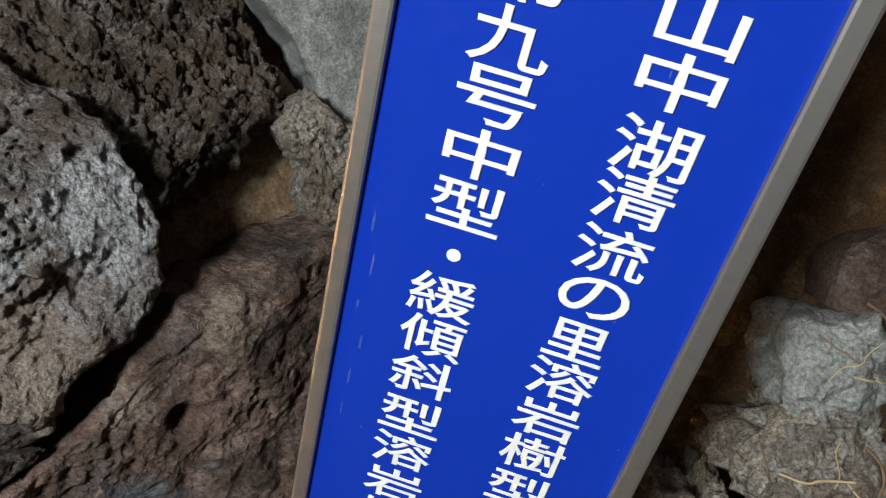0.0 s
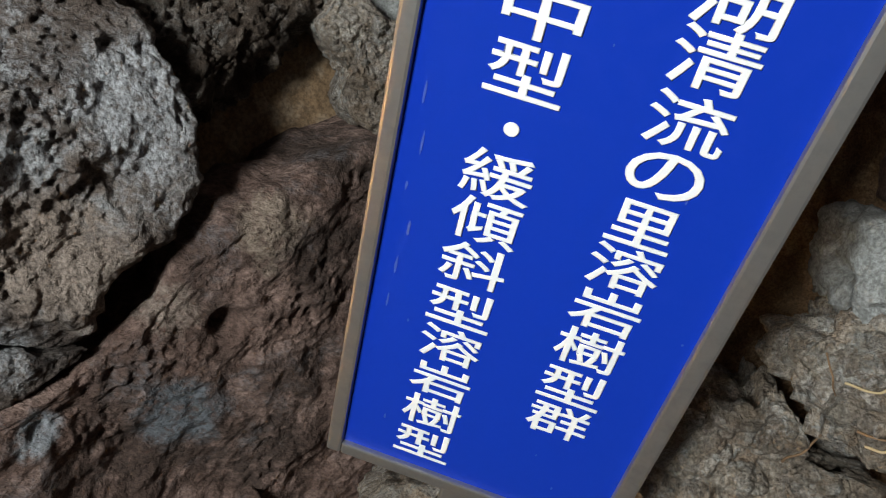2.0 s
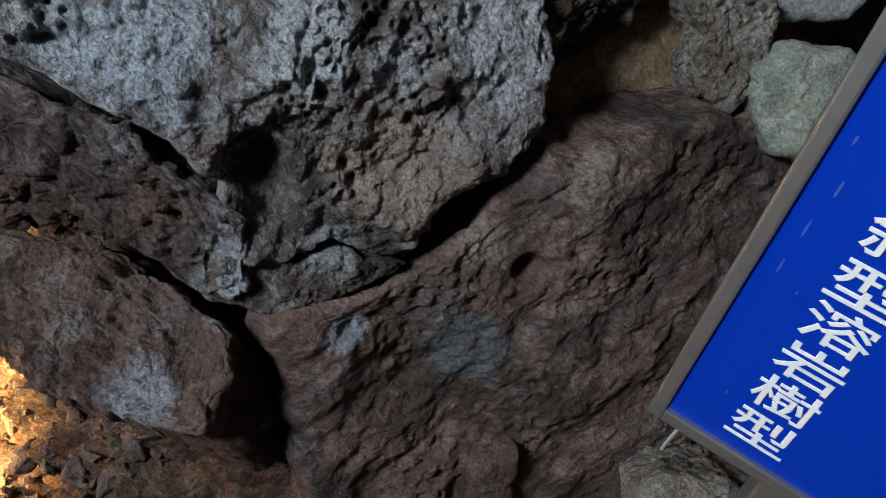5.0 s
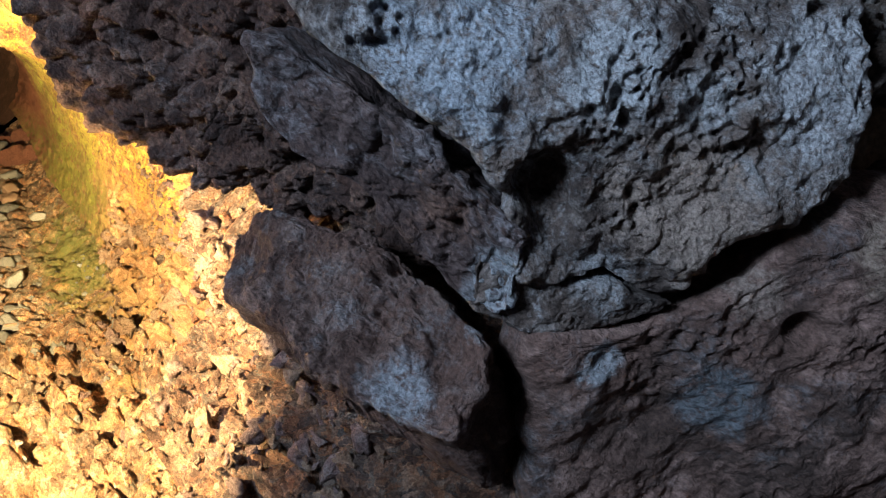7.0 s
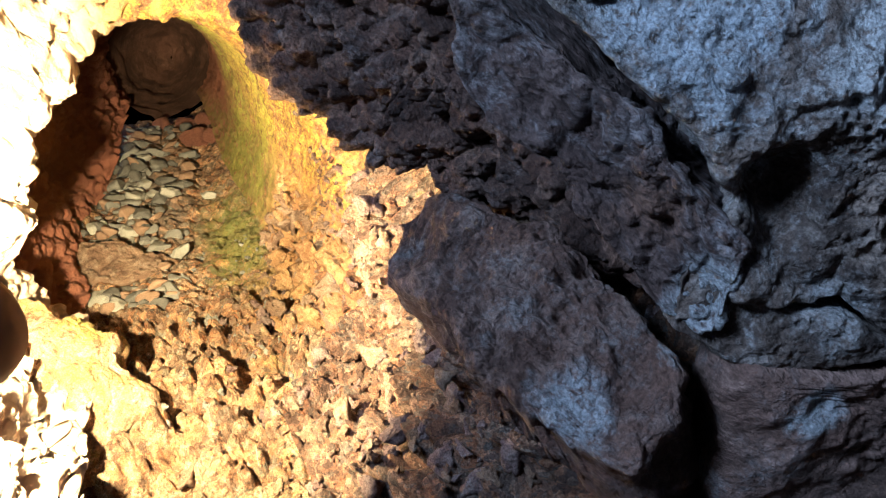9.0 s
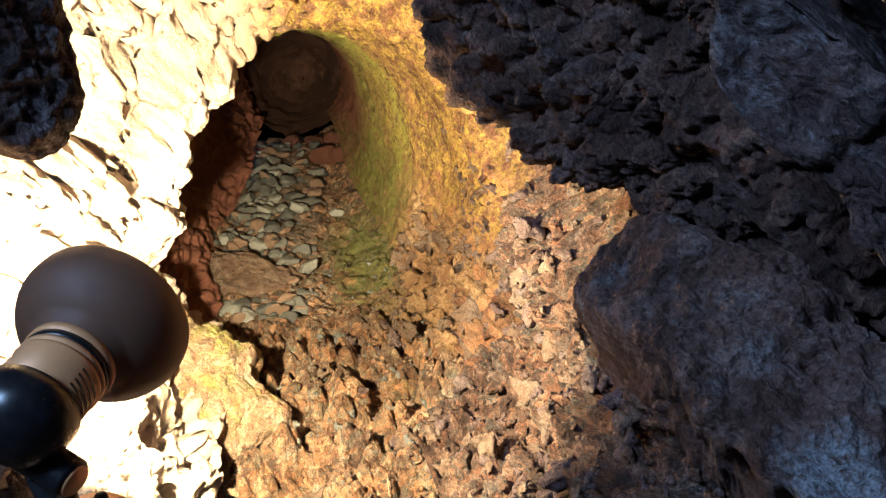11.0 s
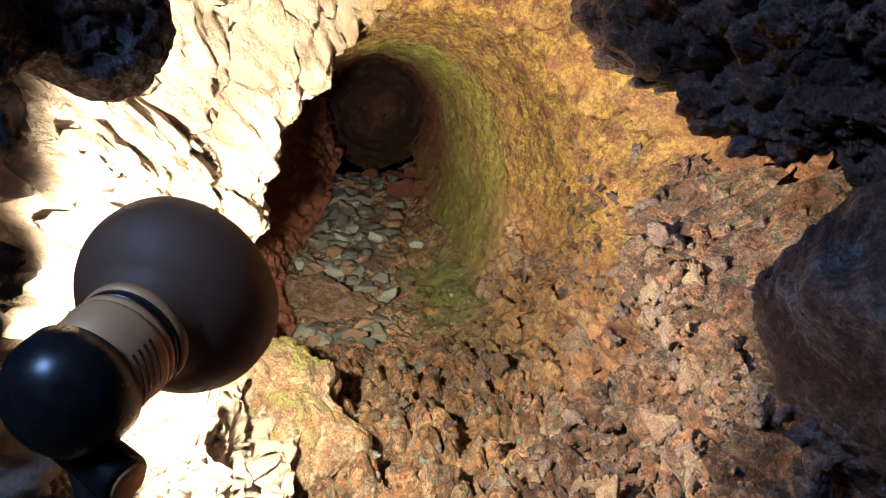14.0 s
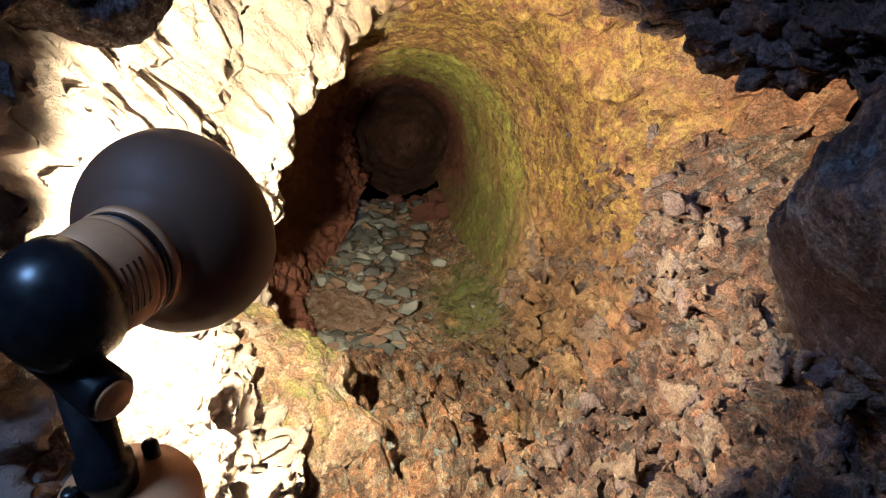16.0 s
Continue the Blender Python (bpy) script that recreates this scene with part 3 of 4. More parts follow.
def floor_point(s, y):
    """The floor with its lumps."""
    p = np.stack([s, y, floor_height(s, y)], -1)
    lump = 1 - 0.65 * smooth(0.2, 0.5, s)
    p[..., 2] += lump * (0.035 * fbm(p, 5.0, 4) + 0.065 * (crumbs(p, 0.1) - 0.5) + 0.042 * (crumbs(p + 0.3, 0.046) - 0.5) + 0.018 * (crumbs(p, 0.02) - 0.5)) + 0.008 * fbm(p, 40.0, 3)
    p[..., 2] -= 0.10 * np.exp(-(((s + 0.40 + 0.5 * (y - 0.2)) / 0.022) ** 2 + ((y - 0.2) / 0.09) ** 2))
    return p


def build_floor():
    s = np.concatenate([np.arange(-1.5, -0.7, 0.01), np.arange(-0.7, 0.6, 0.0036), np.arange(0.6, 1.6, 0.008), np.arange(1.6, 3.0, 0.015)])
    y = np.arange(-0.62, 0.5, 0.0042)
    S, Y = np.meshgrid(s, y, indexing="ij")
    p = floor_point(S, Y)
    tagged(mesh_object("floor_mould", p.reshape(-1, 3), grid_faces(*S.shape), MOULD_FLOOR, matrix=MOULD_FRAME), "crumbly reddish-brown dirt floor of the mould", "cave floor", kind="structure")


def build_ground():
    x, y = np.arange(-2.6, 2.41, 0.02), np.arange(-2.5, 2.01, 0.02)
    X, Y = np.meshgrid(x, y, indexing="ij")
    q = np.stack([X, Y, X * 0], -1)
    Z = -0.06 + 0.03 * fbm(q, 3.0, 4) + 0.01 * lumps(q, 14.0, 2)
    Z = Z + 0.35 * smooth(0.2, 0.9, X * 0.3 + Y)
    inside = np.maximum(0, -0.95 - X)
    Z = Z - 1.2 * inside * (np.abs(Y - 0.55 + 0.4 * (X + 1.2)) < 0.75)
    keep = np.ones((len(x) - 1, len(y) - 1), bool)
    p = np.stack([X, Y, Z], -1)
    tagged(mesh_object("ground", p.reshape(-1, 3), grid_faces(*X.shape, keep=keep), SOIL), "dark trodden soil on the cave floor", "ground", kind="structure")


def build_shell():
    """The cave round the camera, closed but for its entrance and the mould."""
    th, ph = np.linspace(0.02, np.pi - 0.02, 130), np.linspace(0, 2 * np.pi, 240, endpoint=False)
    T, H = np.meshgrid(th, ph, indexing="ij")
    dirs = np.stack([np.sin(T) * np.cos(H), np.sin(T) * np.sin(H), np.cos(T)], -1)
    size = np.array((2.1, 1.75, 1.75))
    p = np.array((-0.1, -0.35, 1.0)) + dirs * size
    p = p + dirs * (0.18 * fbm(p, 1.6, 4) + 0.05 * lumps(p, 5.0, 3))[..., None]
    to = (ENTRANCE - Vector((-0.1, 0.4, 1.0))).normalized()
    way = p - np.array((-0.1, 0.4, 1.0))
    off = np.linalg.norm(way - (way @ np.array(to))[..., None] * np.array(to), axis=-1)
    doorway = (off < 0.55) & (way @ np.array(to) > 0)
    q = p - MOULD_AT
    along = q @ MD
    hole = (along > -0.3) & (np.linalg.norm(q - along[..., None] * MD, axis=-1) < 0.62)
    bad = doorway | hole
    top = p[..., 2] > 1.9
    bad_f = (bad[:-1] | np.roll(bad, -1, axis=1)[:-1] | bad[1:])
    for name, mask, label in (("ceiling", top[:-1], "dark lava ceiling of the cave"), ("wall_cave", ~top[:-1], "rough dark lava wall of the cave")):
        f = grid_faces(*T.shape, wrap=True, keep=mask & ~bad_f)
        v, f = drop_loose(p.reshape(-1, 3), f)
        tagged(mesh_object(name, v, f, LAVA_DARK), label, "cave wall" if name != "ceiling" else "ceiling", kind="structure")


build_mould()
build_floor()
build_bank()
build_ground()
build_shell()

# ---- boulders of the cave wall ----
FACE = (0.62, -0.711, 0.331)
rock("boulder", "large grey-white crusted lava boulder above a crack", LAVA_GREY, (-0.255, 0.573, 1.003), FACE,
     [(-0.37, 0.062), (-0.285, 0.01), (-0.227, -0.03), (-0.19, -0.066), (-0.205, -0.095), (-0.212, -0.13), (-0.174, -0.137), (-0.137, -0.146), (-0.116, -0.144), (-0.089, -0.141), (-0.066, -0.152), (-0.037, -0.158), (-0.008, -0.15),
      (-0.006, -0.111), (0.01, -0.094), (0.04, -0.081), (0.094, -0.049), (0.119, -0.023), (0.118, 0.038), (0.11, 0.09), (0.08, 0.16), (0.02, 0.2), (-0.12, 0.25), (-0.3, 0.24), (-0.42, 0.16)],
     depth=0.2, edge=0.02, rough=0.024, freq=7.5, knob=0.007, bend=(0.085, 1.1), turns=560, rings=190, pit=0.012,
     cuts=((-0.165, -0.045, 0.026, 0.03), (-0.15, -0.075, 0.022, 0.018), (-0.2, -0.11, 0.03, 0.016)))
rock("rock_chip", "cracked pale slice of lava under the boulder", LAVA_GREY, (-0.262, 0.581, 0.999), FACE,
     [(-0.215, -0.11), (-0.172, -0.132), (-0.134, -0.142), (-0.113, -0.14), (-0.086, -0.137), (-0.062, -0.148), (-0.032, -0.157), (-0.007, -0.154), (-0.032, -0.168), (-0.054, -0.173), (-0.081, -0.184), (-0.109, -0.187), (-0.125, -0.2), (-0.16, -0.19), (-0.215, -0.17)],
     depth=0.12, edge=0.006, rough=0.012, knob=0.005, turns=300, rings=70, ragged=0.004, pit=0.005)
rock("boulder", "dark lava boulder deep in the gap", LAVA_DARK, (-0.40, 0.56, 0.70), (0.5, -0.8, 0.3),
     [(-0.06, -0.3), (-0.08, 0.1), (0.0, 0.25), (0.25, 0.25), (0.3, -0.35), (0.1, -0.45)],
     depth=0.12, edge=0.04, rough=0.02, knob=0.012, turns=260, rings=80)
rock("boulder", "dark pitted lava crust on top of the boulder", LAVA_TOP, (-0.205, 0.765, 1.085), (0.302, -0.352, 0.886),
     [(-0.3, -0.085), (-0.11, -0.088), (-0.026, -0.092), (0.01, -0.083), (0.063, -0.004), (0.144, 0.103), (0.137, 0.144), (0.09, 0.209), (0.063, 0.285), (-0.11, 0.32), (-0.36, 0.2)],
     depth=0.2, edge=0.035, rough=0.02, knob=0.014, turns=460, rings=140, pit=0.012, crumb=(0.022, 0.008))
rock("rock_slab", "reddish-brown lava slab with pits, below the boulder", LAVA_BROWN, (-0.14, 0.579, 0.786), (0.603, -0.73, 0.322),
     [(-0.252, 0.037), (-0.201, 0.039), (-0.167, 0.041), (-0.129, 0.055), (-0.091, 0.069), (-0.049, 0.096), (-0.01, 0.137), (0.037, 0.164), (0.086, 0.184), (0.121, 0.19), (0.18, 0.204), (0.32, 0.2), (0.48, 0.12), (0.52, -0.136), (0.4, -0.353),
      (0.059, -0.45), (-0.167, -0.42), (-0.215, -0.194), (-0.238, -0.06), (-0.248, 0.006)],
     depth=0.2, edge=0.02, rough=0.024, freq=7.0, knob=0.003, turns=500, rings=170, pit=0.006, cuts=((0.022, 0.05, 0.016, 0.02), (-0.02, -0.24, 0.03, 0.02), (0.12, -0.03, 0.02, 0.012)), streak=(38, 0.72))
rock("rock_ramp", "smooth clay-covered rock behind the crack", CLAY, (-0.185, 0.635, 0.76), (0.5, -0.65, 0.55),
     [(-0.1, 0.0), (-0.06, 0.13), (0.058, 0.26), (0.163, 0.37), (0.26, 0.40), (0.36, 0.26), (0.36, 0.057), (0.1, -0.06)],
     depth=0.15, edge=0.03, rough=0.012, knob=0.001, turns=260, rings=80)
rock("boulder", "brown lava boulder with a pale crusted patch, on the bank", LAVA_RED, (-0.53, 0.345, 0.782), (-0.08, -0.47, 0.88),
     [(-0.16, 0.125), (-0.115, 0.115), (-0.054, 0.1), (0.008, 0.09), (0.067, 0.073), (0.115, 0.042), (0.161, 0.013), (0.192, -0.006), (0.199, -0.037), (0.191, -0.074), (0.178, -0.1), (0.16, -0.1), (0.115, -0.088), (0.067, -0.074), (0.024, -0.06), (-0.02, -0.035), (-0.064, -0.014), (-0.12, 0.005), (-0.18, 0.04), (-0.215, 0.075), (-0.225, 0.11), (-0.2, 0.135)],
     depth=0.34, edge=0.02, rough=0.02, knob=0.008, turns=480, rings=170, pit=0.009, crumb=(0.05, 0.008), ragged=0.008, tip=(-0.085, 1.3))
rock("rock_ledge", "dark jagged lava ledge above the bank", LAVA_CRUST, (-0.711, 0.47, 0.80), (0.154, -0.983, 0.102),
     [(-0.40, 0.16), (-0.37, 0.03), (-0.335, -0.015), (-0.312, -0.05), (-0.275, -0.09), (-0.235, -0.1), (-0.19, -0.082), (-0.14, -0.1), (-0.1, -0.1), (-0.06, -0.085), (0.0, -0.08), (0.045, -0.083), (0.153, -0.058), (0.25, -0.06), (0.28, 0.02), (0.27, 0.08), (0.2, 0.14),
      (0.077, 0.19), (0.001, 0.25), (-0.15, 0.35), (-0.3, 0.33)],
     depth=0.2, edge=0.03, rough=0.03, knob=0.016, turns=520, rings=180, streak=(-38, 0.6), crumb=(0.05, 0.03), pit=0.01, ragged=0.012)
rock("rock_layer", "thin layered lava strip with brown patches", LAVA_DARK, (-0.404, 0.402, 0.886), (0.302, -0.905, 0.302),
     [(-0.234, 0.139), (-0.186, 0.138), (-0.142, 0.123), (-0.092, 0.106), (-0.046, 0.088), (-0.004, 0.065), (0.028, 0.05), (0.05, 0.04), (0.057, 0.003), (0.055, -0.015), (0.055, -0.044), (0.036, -0.052), (0.007, -0.04), (-0.033, -0.013), (-0.066, 0.006), (-0.099, 0.025), (-0.136, 0.039), (-0.172, 0.051), (-0.213, 0.076)],
     depth=0.14, edge=0.012, rough=0.016, knob=0.009, turns=360, rings=110, streak=(-40, 0.45), pit=0.006, crumb=(0.03, 0.008))
rock("rock_block", "pale knobbly lava block beside the sign", STONE_PALE, (-0.06, 0.81, 1.05), (0.25, -0.851, 0.461),
     [(-0.045, 0.044), (0.004, 0.085), (0.034, 0.06), (0.07, 0.03), (0.08, -0.04), (0.05, -0.085), (0.016, -0.073), (-0.009, -0.041), (0.001, -0.009), (-0.025, 0.015)],
     depth=0.12, edge=0.015, rough=0.012, knob=0.008, freq=14, turns=260, rings=70)
rock("rock_block", "smooth grey lava block with fine pits", STONE_GREY, (-0.04, 0.9, 1.11), (0.25, -0.851, 0.461),
     [(-0.102, 0.091), (-0.057, 0.049), (-0.029, -0.002), (0.008, -0.07), (0.12, -0.06), (0.2, 0.1), (0.1, 0.2), (-0.073, 0.19), (-0.122, 0.132)],
     depth=0.15, edge=0.015, rough=0.006, knob=0.001, turns=220, rings=60)
rock("rock_block", "greenish grey pitted lava stone with rusty rim", STONE_GREEN, (-0.05, 0.80, 1.05), (0.25, -0.851, 0.461),
     [(0.048, -0.025), (0.074, 0.001), (0.139, 0.013), (0.2, -0.03), (0.188, -0.106), (0.136, -0.114), (0.089, -0.106), (0.058, -0.069)],
     depth=0.12, edge=0.015, rough=0.008, knob=0.002, turns=240, rings=60)
rock("stone", "pale grey stone wedged beside the sign", STONE_GREY, (0.38, 0.46, 1.04), (-0.25, -0.851, 0.461),
     [(-0.017, 0.088), (-0.018, 0.114), (0.005, 0.134), (0.038, 0.15), (0.07, 0.072), (0.032, 0.056), (-0.001, 0.038), (-0.013, 0.051)],
     depth=0.14, edge=0.01, rough=0.022, knob=0.005, turns=300, rings=90, ragged=0.008, crumb=(0.06, 0.008), pit=0.004)
rock("stone", "weathered tan stone with roots in its cracks", STONE_PALE, (0.375, 0.45, 1.035), (-0.25, -0.851, 0.461),
     [(-0.034, 0.014), (-0.028, 0.035), (0.002, 0.051), (0.034, 0.067), (0.067, 0.086), (0.12, -0.045), (0.08, -0.056), (0.054, -0.057), (0.004, -0.047), (-0.024, -0.017)],
     depth=0.14, edge=0.01, rough=0.028, knob=0.007, turns=360, rings=120, ragged=0.009, crumb=(0.06, 0.02), pit=0.006)
rock("stone", "purplish grey stone under the soil bank", LAVA_RED, (0.39, 0.49, 1.04), (-0.25, -0.851, 0.461),
     [(0.0, 0.172), (0.051, 0.219), (0.16, 0.2), (0.16, 0.12), (0.042, 0.125), (0.003, 0.122)],
     depth=0.12, edge=0.014, rough=0.008, knob=0.002, turns=220, rings=50)
rock("stone", "mossy tan stone with dry roots", STONE_PALE, (0.36, 0.44, 0.97), (-0.25, -0.851, 0.461),
     [(-0.086, -0.075), (-0.08, -0.029), (-0.06, -0.01), (-0.045, 0.01), (-0.021, 0.035), (0.005, 0.021), (0.037, -0.003), (0.077, -0.01), (0.117, -0.038), (0.019, -0.109), (-0.077, -0.122)],
     depth=0.14, edge=0.012, rough=0.026, knob=0.01, turns=340, rings=110, ragged=0.012, crumb=(0.04, 0.02), pit=0.008)
rock("stone", "tan stone under the sign", STONE_PALE, (0.06, 0.5, 0.8), (0.1, -0.796, 0.597),
     [(-0.028, -0.06), (-0.004, -0.034), (0.05, -0.016), (0.119, -0.042), (0.16, -0.099), (0.06, -0.15), (-0.005, -0.127)],
     depth=0.12, edge=0.015, rough=0.012, knob=0.006, turns=240, rings=60)
rock("stone", "small smooth brown stone at the slab's foot", LAVA_RED, (-0.116, 0.562, 0.775), (0.603, -0.73, 0.322),
     [(-0.045, -0.204), (-0.022, -0.152), (0.02, -0.145), (0.026, -0.171), (0.016, -0.213), (0.01, -0.266), (-0.04, -0.254)],
     depth=0.08, edge=0.015, rough=0.006, knob=0.001, turns=180, rings=50)
rock("soil_bank", "dark brown soil bank with fine roots", SOIL, (0.42, 0.66, 1.12), (-0.3, -0.85, 0.4),
     [(-0.2, -0.75), (-0.24, 0.0), (-0.2, 0.35), (0.0, 0.55), (0.5, 0.5), (0.6, 0.0), (0.5, -0.75)],
     depth=0.15, edge=0.05, rough=0.025, knob=0.008, turns=300, rings=120)

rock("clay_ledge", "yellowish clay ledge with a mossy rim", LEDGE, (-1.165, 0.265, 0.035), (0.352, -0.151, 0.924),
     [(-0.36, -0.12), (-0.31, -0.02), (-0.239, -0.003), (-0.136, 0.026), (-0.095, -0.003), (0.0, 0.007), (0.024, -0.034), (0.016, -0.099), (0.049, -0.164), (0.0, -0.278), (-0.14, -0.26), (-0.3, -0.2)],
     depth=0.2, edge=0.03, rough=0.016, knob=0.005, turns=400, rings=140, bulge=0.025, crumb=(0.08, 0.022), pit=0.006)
rock("stone", "crumbly rock with the lamp's glare in its pale colour", LAMPLIT_ROCK, (-1.0, 0.0, 0.33), (0.458, 0.204, 0.865),
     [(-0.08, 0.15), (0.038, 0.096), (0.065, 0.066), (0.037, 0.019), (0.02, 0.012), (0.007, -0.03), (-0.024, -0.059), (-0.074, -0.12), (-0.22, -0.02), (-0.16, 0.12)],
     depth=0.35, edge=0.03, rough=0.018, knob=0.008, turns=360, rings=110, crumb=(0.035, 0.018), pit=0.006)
rock("rock_overhang", "dark lava overhang with a rounded hollow", LAVA_DARK, (-1.09, -0.045, 0.73), (0.883, 0.331, 0.331),
     [(-0.06, 0.5), (0.2, 0.45), (0.158, 0.118), (0.118, 0.006), (0.075, -0.031), (0.036, -0.03), (0.017, -0.003), (0.003, 0.019), (-0.049, 0.002), (-0.3, 0.0), (-0.4, 0.3)],
     depth=0.15, edge=0.03, rough=0.018, knob=0.006, turns=360, rings=120, crumb=(0.03, 0.008), pit=0.008)
rock("rock_overhang", "dark lava rock beside the lamp", LAVA_DARK, (-1.12, -0.22, 0.5), (0.95, 0.25, 0.2),
     [(-0.4, 0.3), (0.0, 0.25), (0.06, 0.1), (0.05, -0.1), (0.1, -0.3), (0.05, -0.5), (-0.4, -0.5)],
     depth=0.15, edge=0.05, rough=0.02, knob=0.01, turns=300, rings=90)

# ---- the sign ----
SIGN_N = Vector((-0.2338, -0.9723, 0)).normalized()
SIGN_U = Vector((0, 0, 1)).cross(SIGN_N)
SIGN_O = Vector((0.0627, 0.3826, 0))
SIGN_FRAME = Matrix([[SIGN_U[k], (0, 0, 1)[k], SIGN_N[k], SIGN_O[k]] for k in range(3)] + [[0, 0, 0, 1]])
BLUE = plain_material("sign_blue", (0.0003, 0.033, 0.41), 0.38, 0.0, 0.05, 90, 0.02, (0.01, 0.05, 0.5))
BLUE.node_tree.nodes["Principled BSDF"].inputs["Specular IOR Level"].default_value = 0.2
WHITE = plain_material("sign_white", (0.88, 0.89, 0.9), 0.4, 0.0, 0.05, 120, 0.02)
ALUMINIUM = plain_material("sign_frame", (0.42, 0.41, 0.40), 0.42, 0.85, 0.2, 45, 0.08)
SCUFF = plain_material("sign_scuff", (0.04, 0.09, 0.45), 0.6)
CORD = plain_material("cord", (0.7, 0.7, 0.68), 0.7)


def box(x0, x1, y0, y1, z0, z1, bevel=0.0):
    bm = bmesh.new()
    bmesh.ops.create_cube(bm, size=1)
    for v in bm.verts:
        v.co = ((x0 + x1) / 2 + v.co.x * (x1 - x0), (y0 + y1) / 2 + v.co.y * (y1 - y0), (z0 + z1) / 2 + v.co.z * (z1 - z0))
    if bevel:
        bmesh.ops.bevel(bm, geom=bm.edges[:], offset=bevel, segments=2, profile=0.6, affect="EDGES")
    return bm


def glyph(char, parent, material, u, z, width, height):
    curve = bpy.data.curves.new("character", "FONT")
    curve.body, curve.size, curve.extrude, curve.resolution_u = char, 0.04, 0.0, 4
    curve.bevel_depth, curve.bevel_resolution = 0.0006, 0
    ob = bpy.data.objects.new("character", curve)
    scene.collection.objects.link(ob)
    me = bpy.data.meshes.new_from_object(ob.evaluated_get(bpy.context.evaluated_depsgraph_get()))
    bpy.data.objects.remove(ob)
    co = np.empty(len(me.vertices) * 3)
    me.vertices.foreach_get("co", co)
    co = co.reshape(-1, 3)
    lo, hi = co.min(0), co.max(0)
    co = (co - (lo + hi) / 2) / np.maximum(hi - lo, 1e-6) * np.array((width, height, 0.0006)) + np.array((u, z, 0.0006))
    me.vertices.foreach_set("co", co.ravel())
    me.materials.clear()
    me.materials.append(material)
    me.update()
    c = new("character", me)
    c.parent = parent


def build_sign():
    sign = new("sign_board")
    sign.matrix_world = SIGN_FRAME
    tagged(sign, "upright blue sign with white Japanese lettering and metal frame", "sign")
    x0, x1, z0, z1 = -0.0725, 0.150, 0.936, 1.62
    part("panel", box(x0 + 0.008, x1 - 0.008, z0 + 0.008, z1 - 0.008, -0.008, 0.0), BLUE, sign, "glossy blue panel")
    rim = 0.0115
    for a in ((x0, x0 + rim, z0, z1), (x1 - rim - 0.002, x1, z0, z1)):
        part("frame_bar", box(*a, -0.016, 0.005, 0.0022), ALUMINIUM, sign, "brushed metal edge")
    for a in ((x0 + rim, x1 - rim - 0.002, z0, z0 + rim), (x0 + rim, x1 - rim - 0.002, z1 - rim, z1)):
        part("frame_bar", box(*a, -0.0155, 0.0047, 0.0018), ALUMINIUM, sign, "brushed metal edge")
    right = (1.045, 1.079, 1.114, 1.147, 1.181, 1.212, 1.245, 1.277, 1.311, 1.341, 1.376, 1.406)
    left = (0.975, 1.010, 1.044, 1.079, 1.113, 1.149, 1.182, 1.214, 1.2445, 1.278, 1.310, 1.343, 1.375, 1.408)
    sizes = {"・": (0.009, 0.009), "の": (0.041, 0.028), "山": (0.04, 0.028), "中": (0.041, 0.030), "里": (0.037, 0.029)}
    for u, heights, text in ((0.081, right, "群型樹岩溶里の流清湖中山"), (-0.002, left, "型樹岩溶型斜傾緩・型中号九第")):
        for z, c in zip(heights, text):
            glyph(c, sign, WHITE, u, z, *sizes.get(c, (0.042, 0.031)))
    curve = bpy.data.curves.new("cord", "CURVE")
    curve.dimensions, curve.bevel_depth, curve.bevel_resolution = "3D", 0.002, 3
    sp = curve.splines.new("BEZIER")
    pts = [(-0.038, 0.95, -0.03), (-0.041, 0.80, -0.13), (-0.043, 0.718, -0.171), (-0.037, 0.551, -0.26)]
    sp.bezier_points.add(len(pts) - 1)
    for b, c in zip(sp.bezier_points, pts):
        b.co, b.handle_left_type, b.handle_right_type = c, "AUTO", "AUTO"
    curve.materials.append(CORD)
    ob = new("cord", curve)
    ob.parent = sign
    tagged(ob, "thin white cord hanging below")
    wear = random.Random(3)
    for k in range(16):
        bm = bmesh.new()
        u, z = wear.uniform(-0.058, 0.135), wear.uniform(0.96, 1.40)
        if k < 6:
            u, z = -0.048 + wear.uniform(-0.004, 0.004), 1.10 + 0.03 * k
        w, h = wear.uniform(0.0004, 0.0012), wear.uniform(0.0006, 0.004) * (2.5 if k < 6 else 1)
        rim_ = [bm.verts.new((u + w * math.cos(a) * wear.uniform(0.6, 1), z + h * math.sin(a) * wear.uniform(0.6, 1), 0.0004)) for a in [j * math.pi / 5 for j in range(10)]]
        bm.faces.new(rim_)
        part("scratch", bm, SCUFF, sign, "pale scuff in the blue paint")
    # the post that carries the board
    part("post", box(0.02, 0.06, 0.35, 1.6, -0.06, -0.017, 0.003), ALUMINIUM, sign, "galvanised metal post")


build_sign()

# ---- the lamp ----
BLACK = plain_material("lamp_black", (0.012, 0.012, 0.014), 0.28, 0.0, 0.2, 60, 0.05)
BRONZE = plain_material("lamp_bronze", (0.78, 0.41, 0.17), 0.48, 0.15, 0.2, 50, 0.05)
DOME = plain_material("lamp_dome", (0.15, 0.074, 0.038), 0.6, 0.0, 0.2, 40, 0.05)
GLASS = bpy.data.materials.new("bulb_glass")
GLASS.use_nodes = True
GLASS.node_tree.nodes["Principled BSDF"].inputs["Emission Color"].default_value = (1.0, 0.72, 0.4, 1)
GLASS.node_tree.nodes["Principled BSDF"].inputs["Emission Strength"].default_value = 6.0


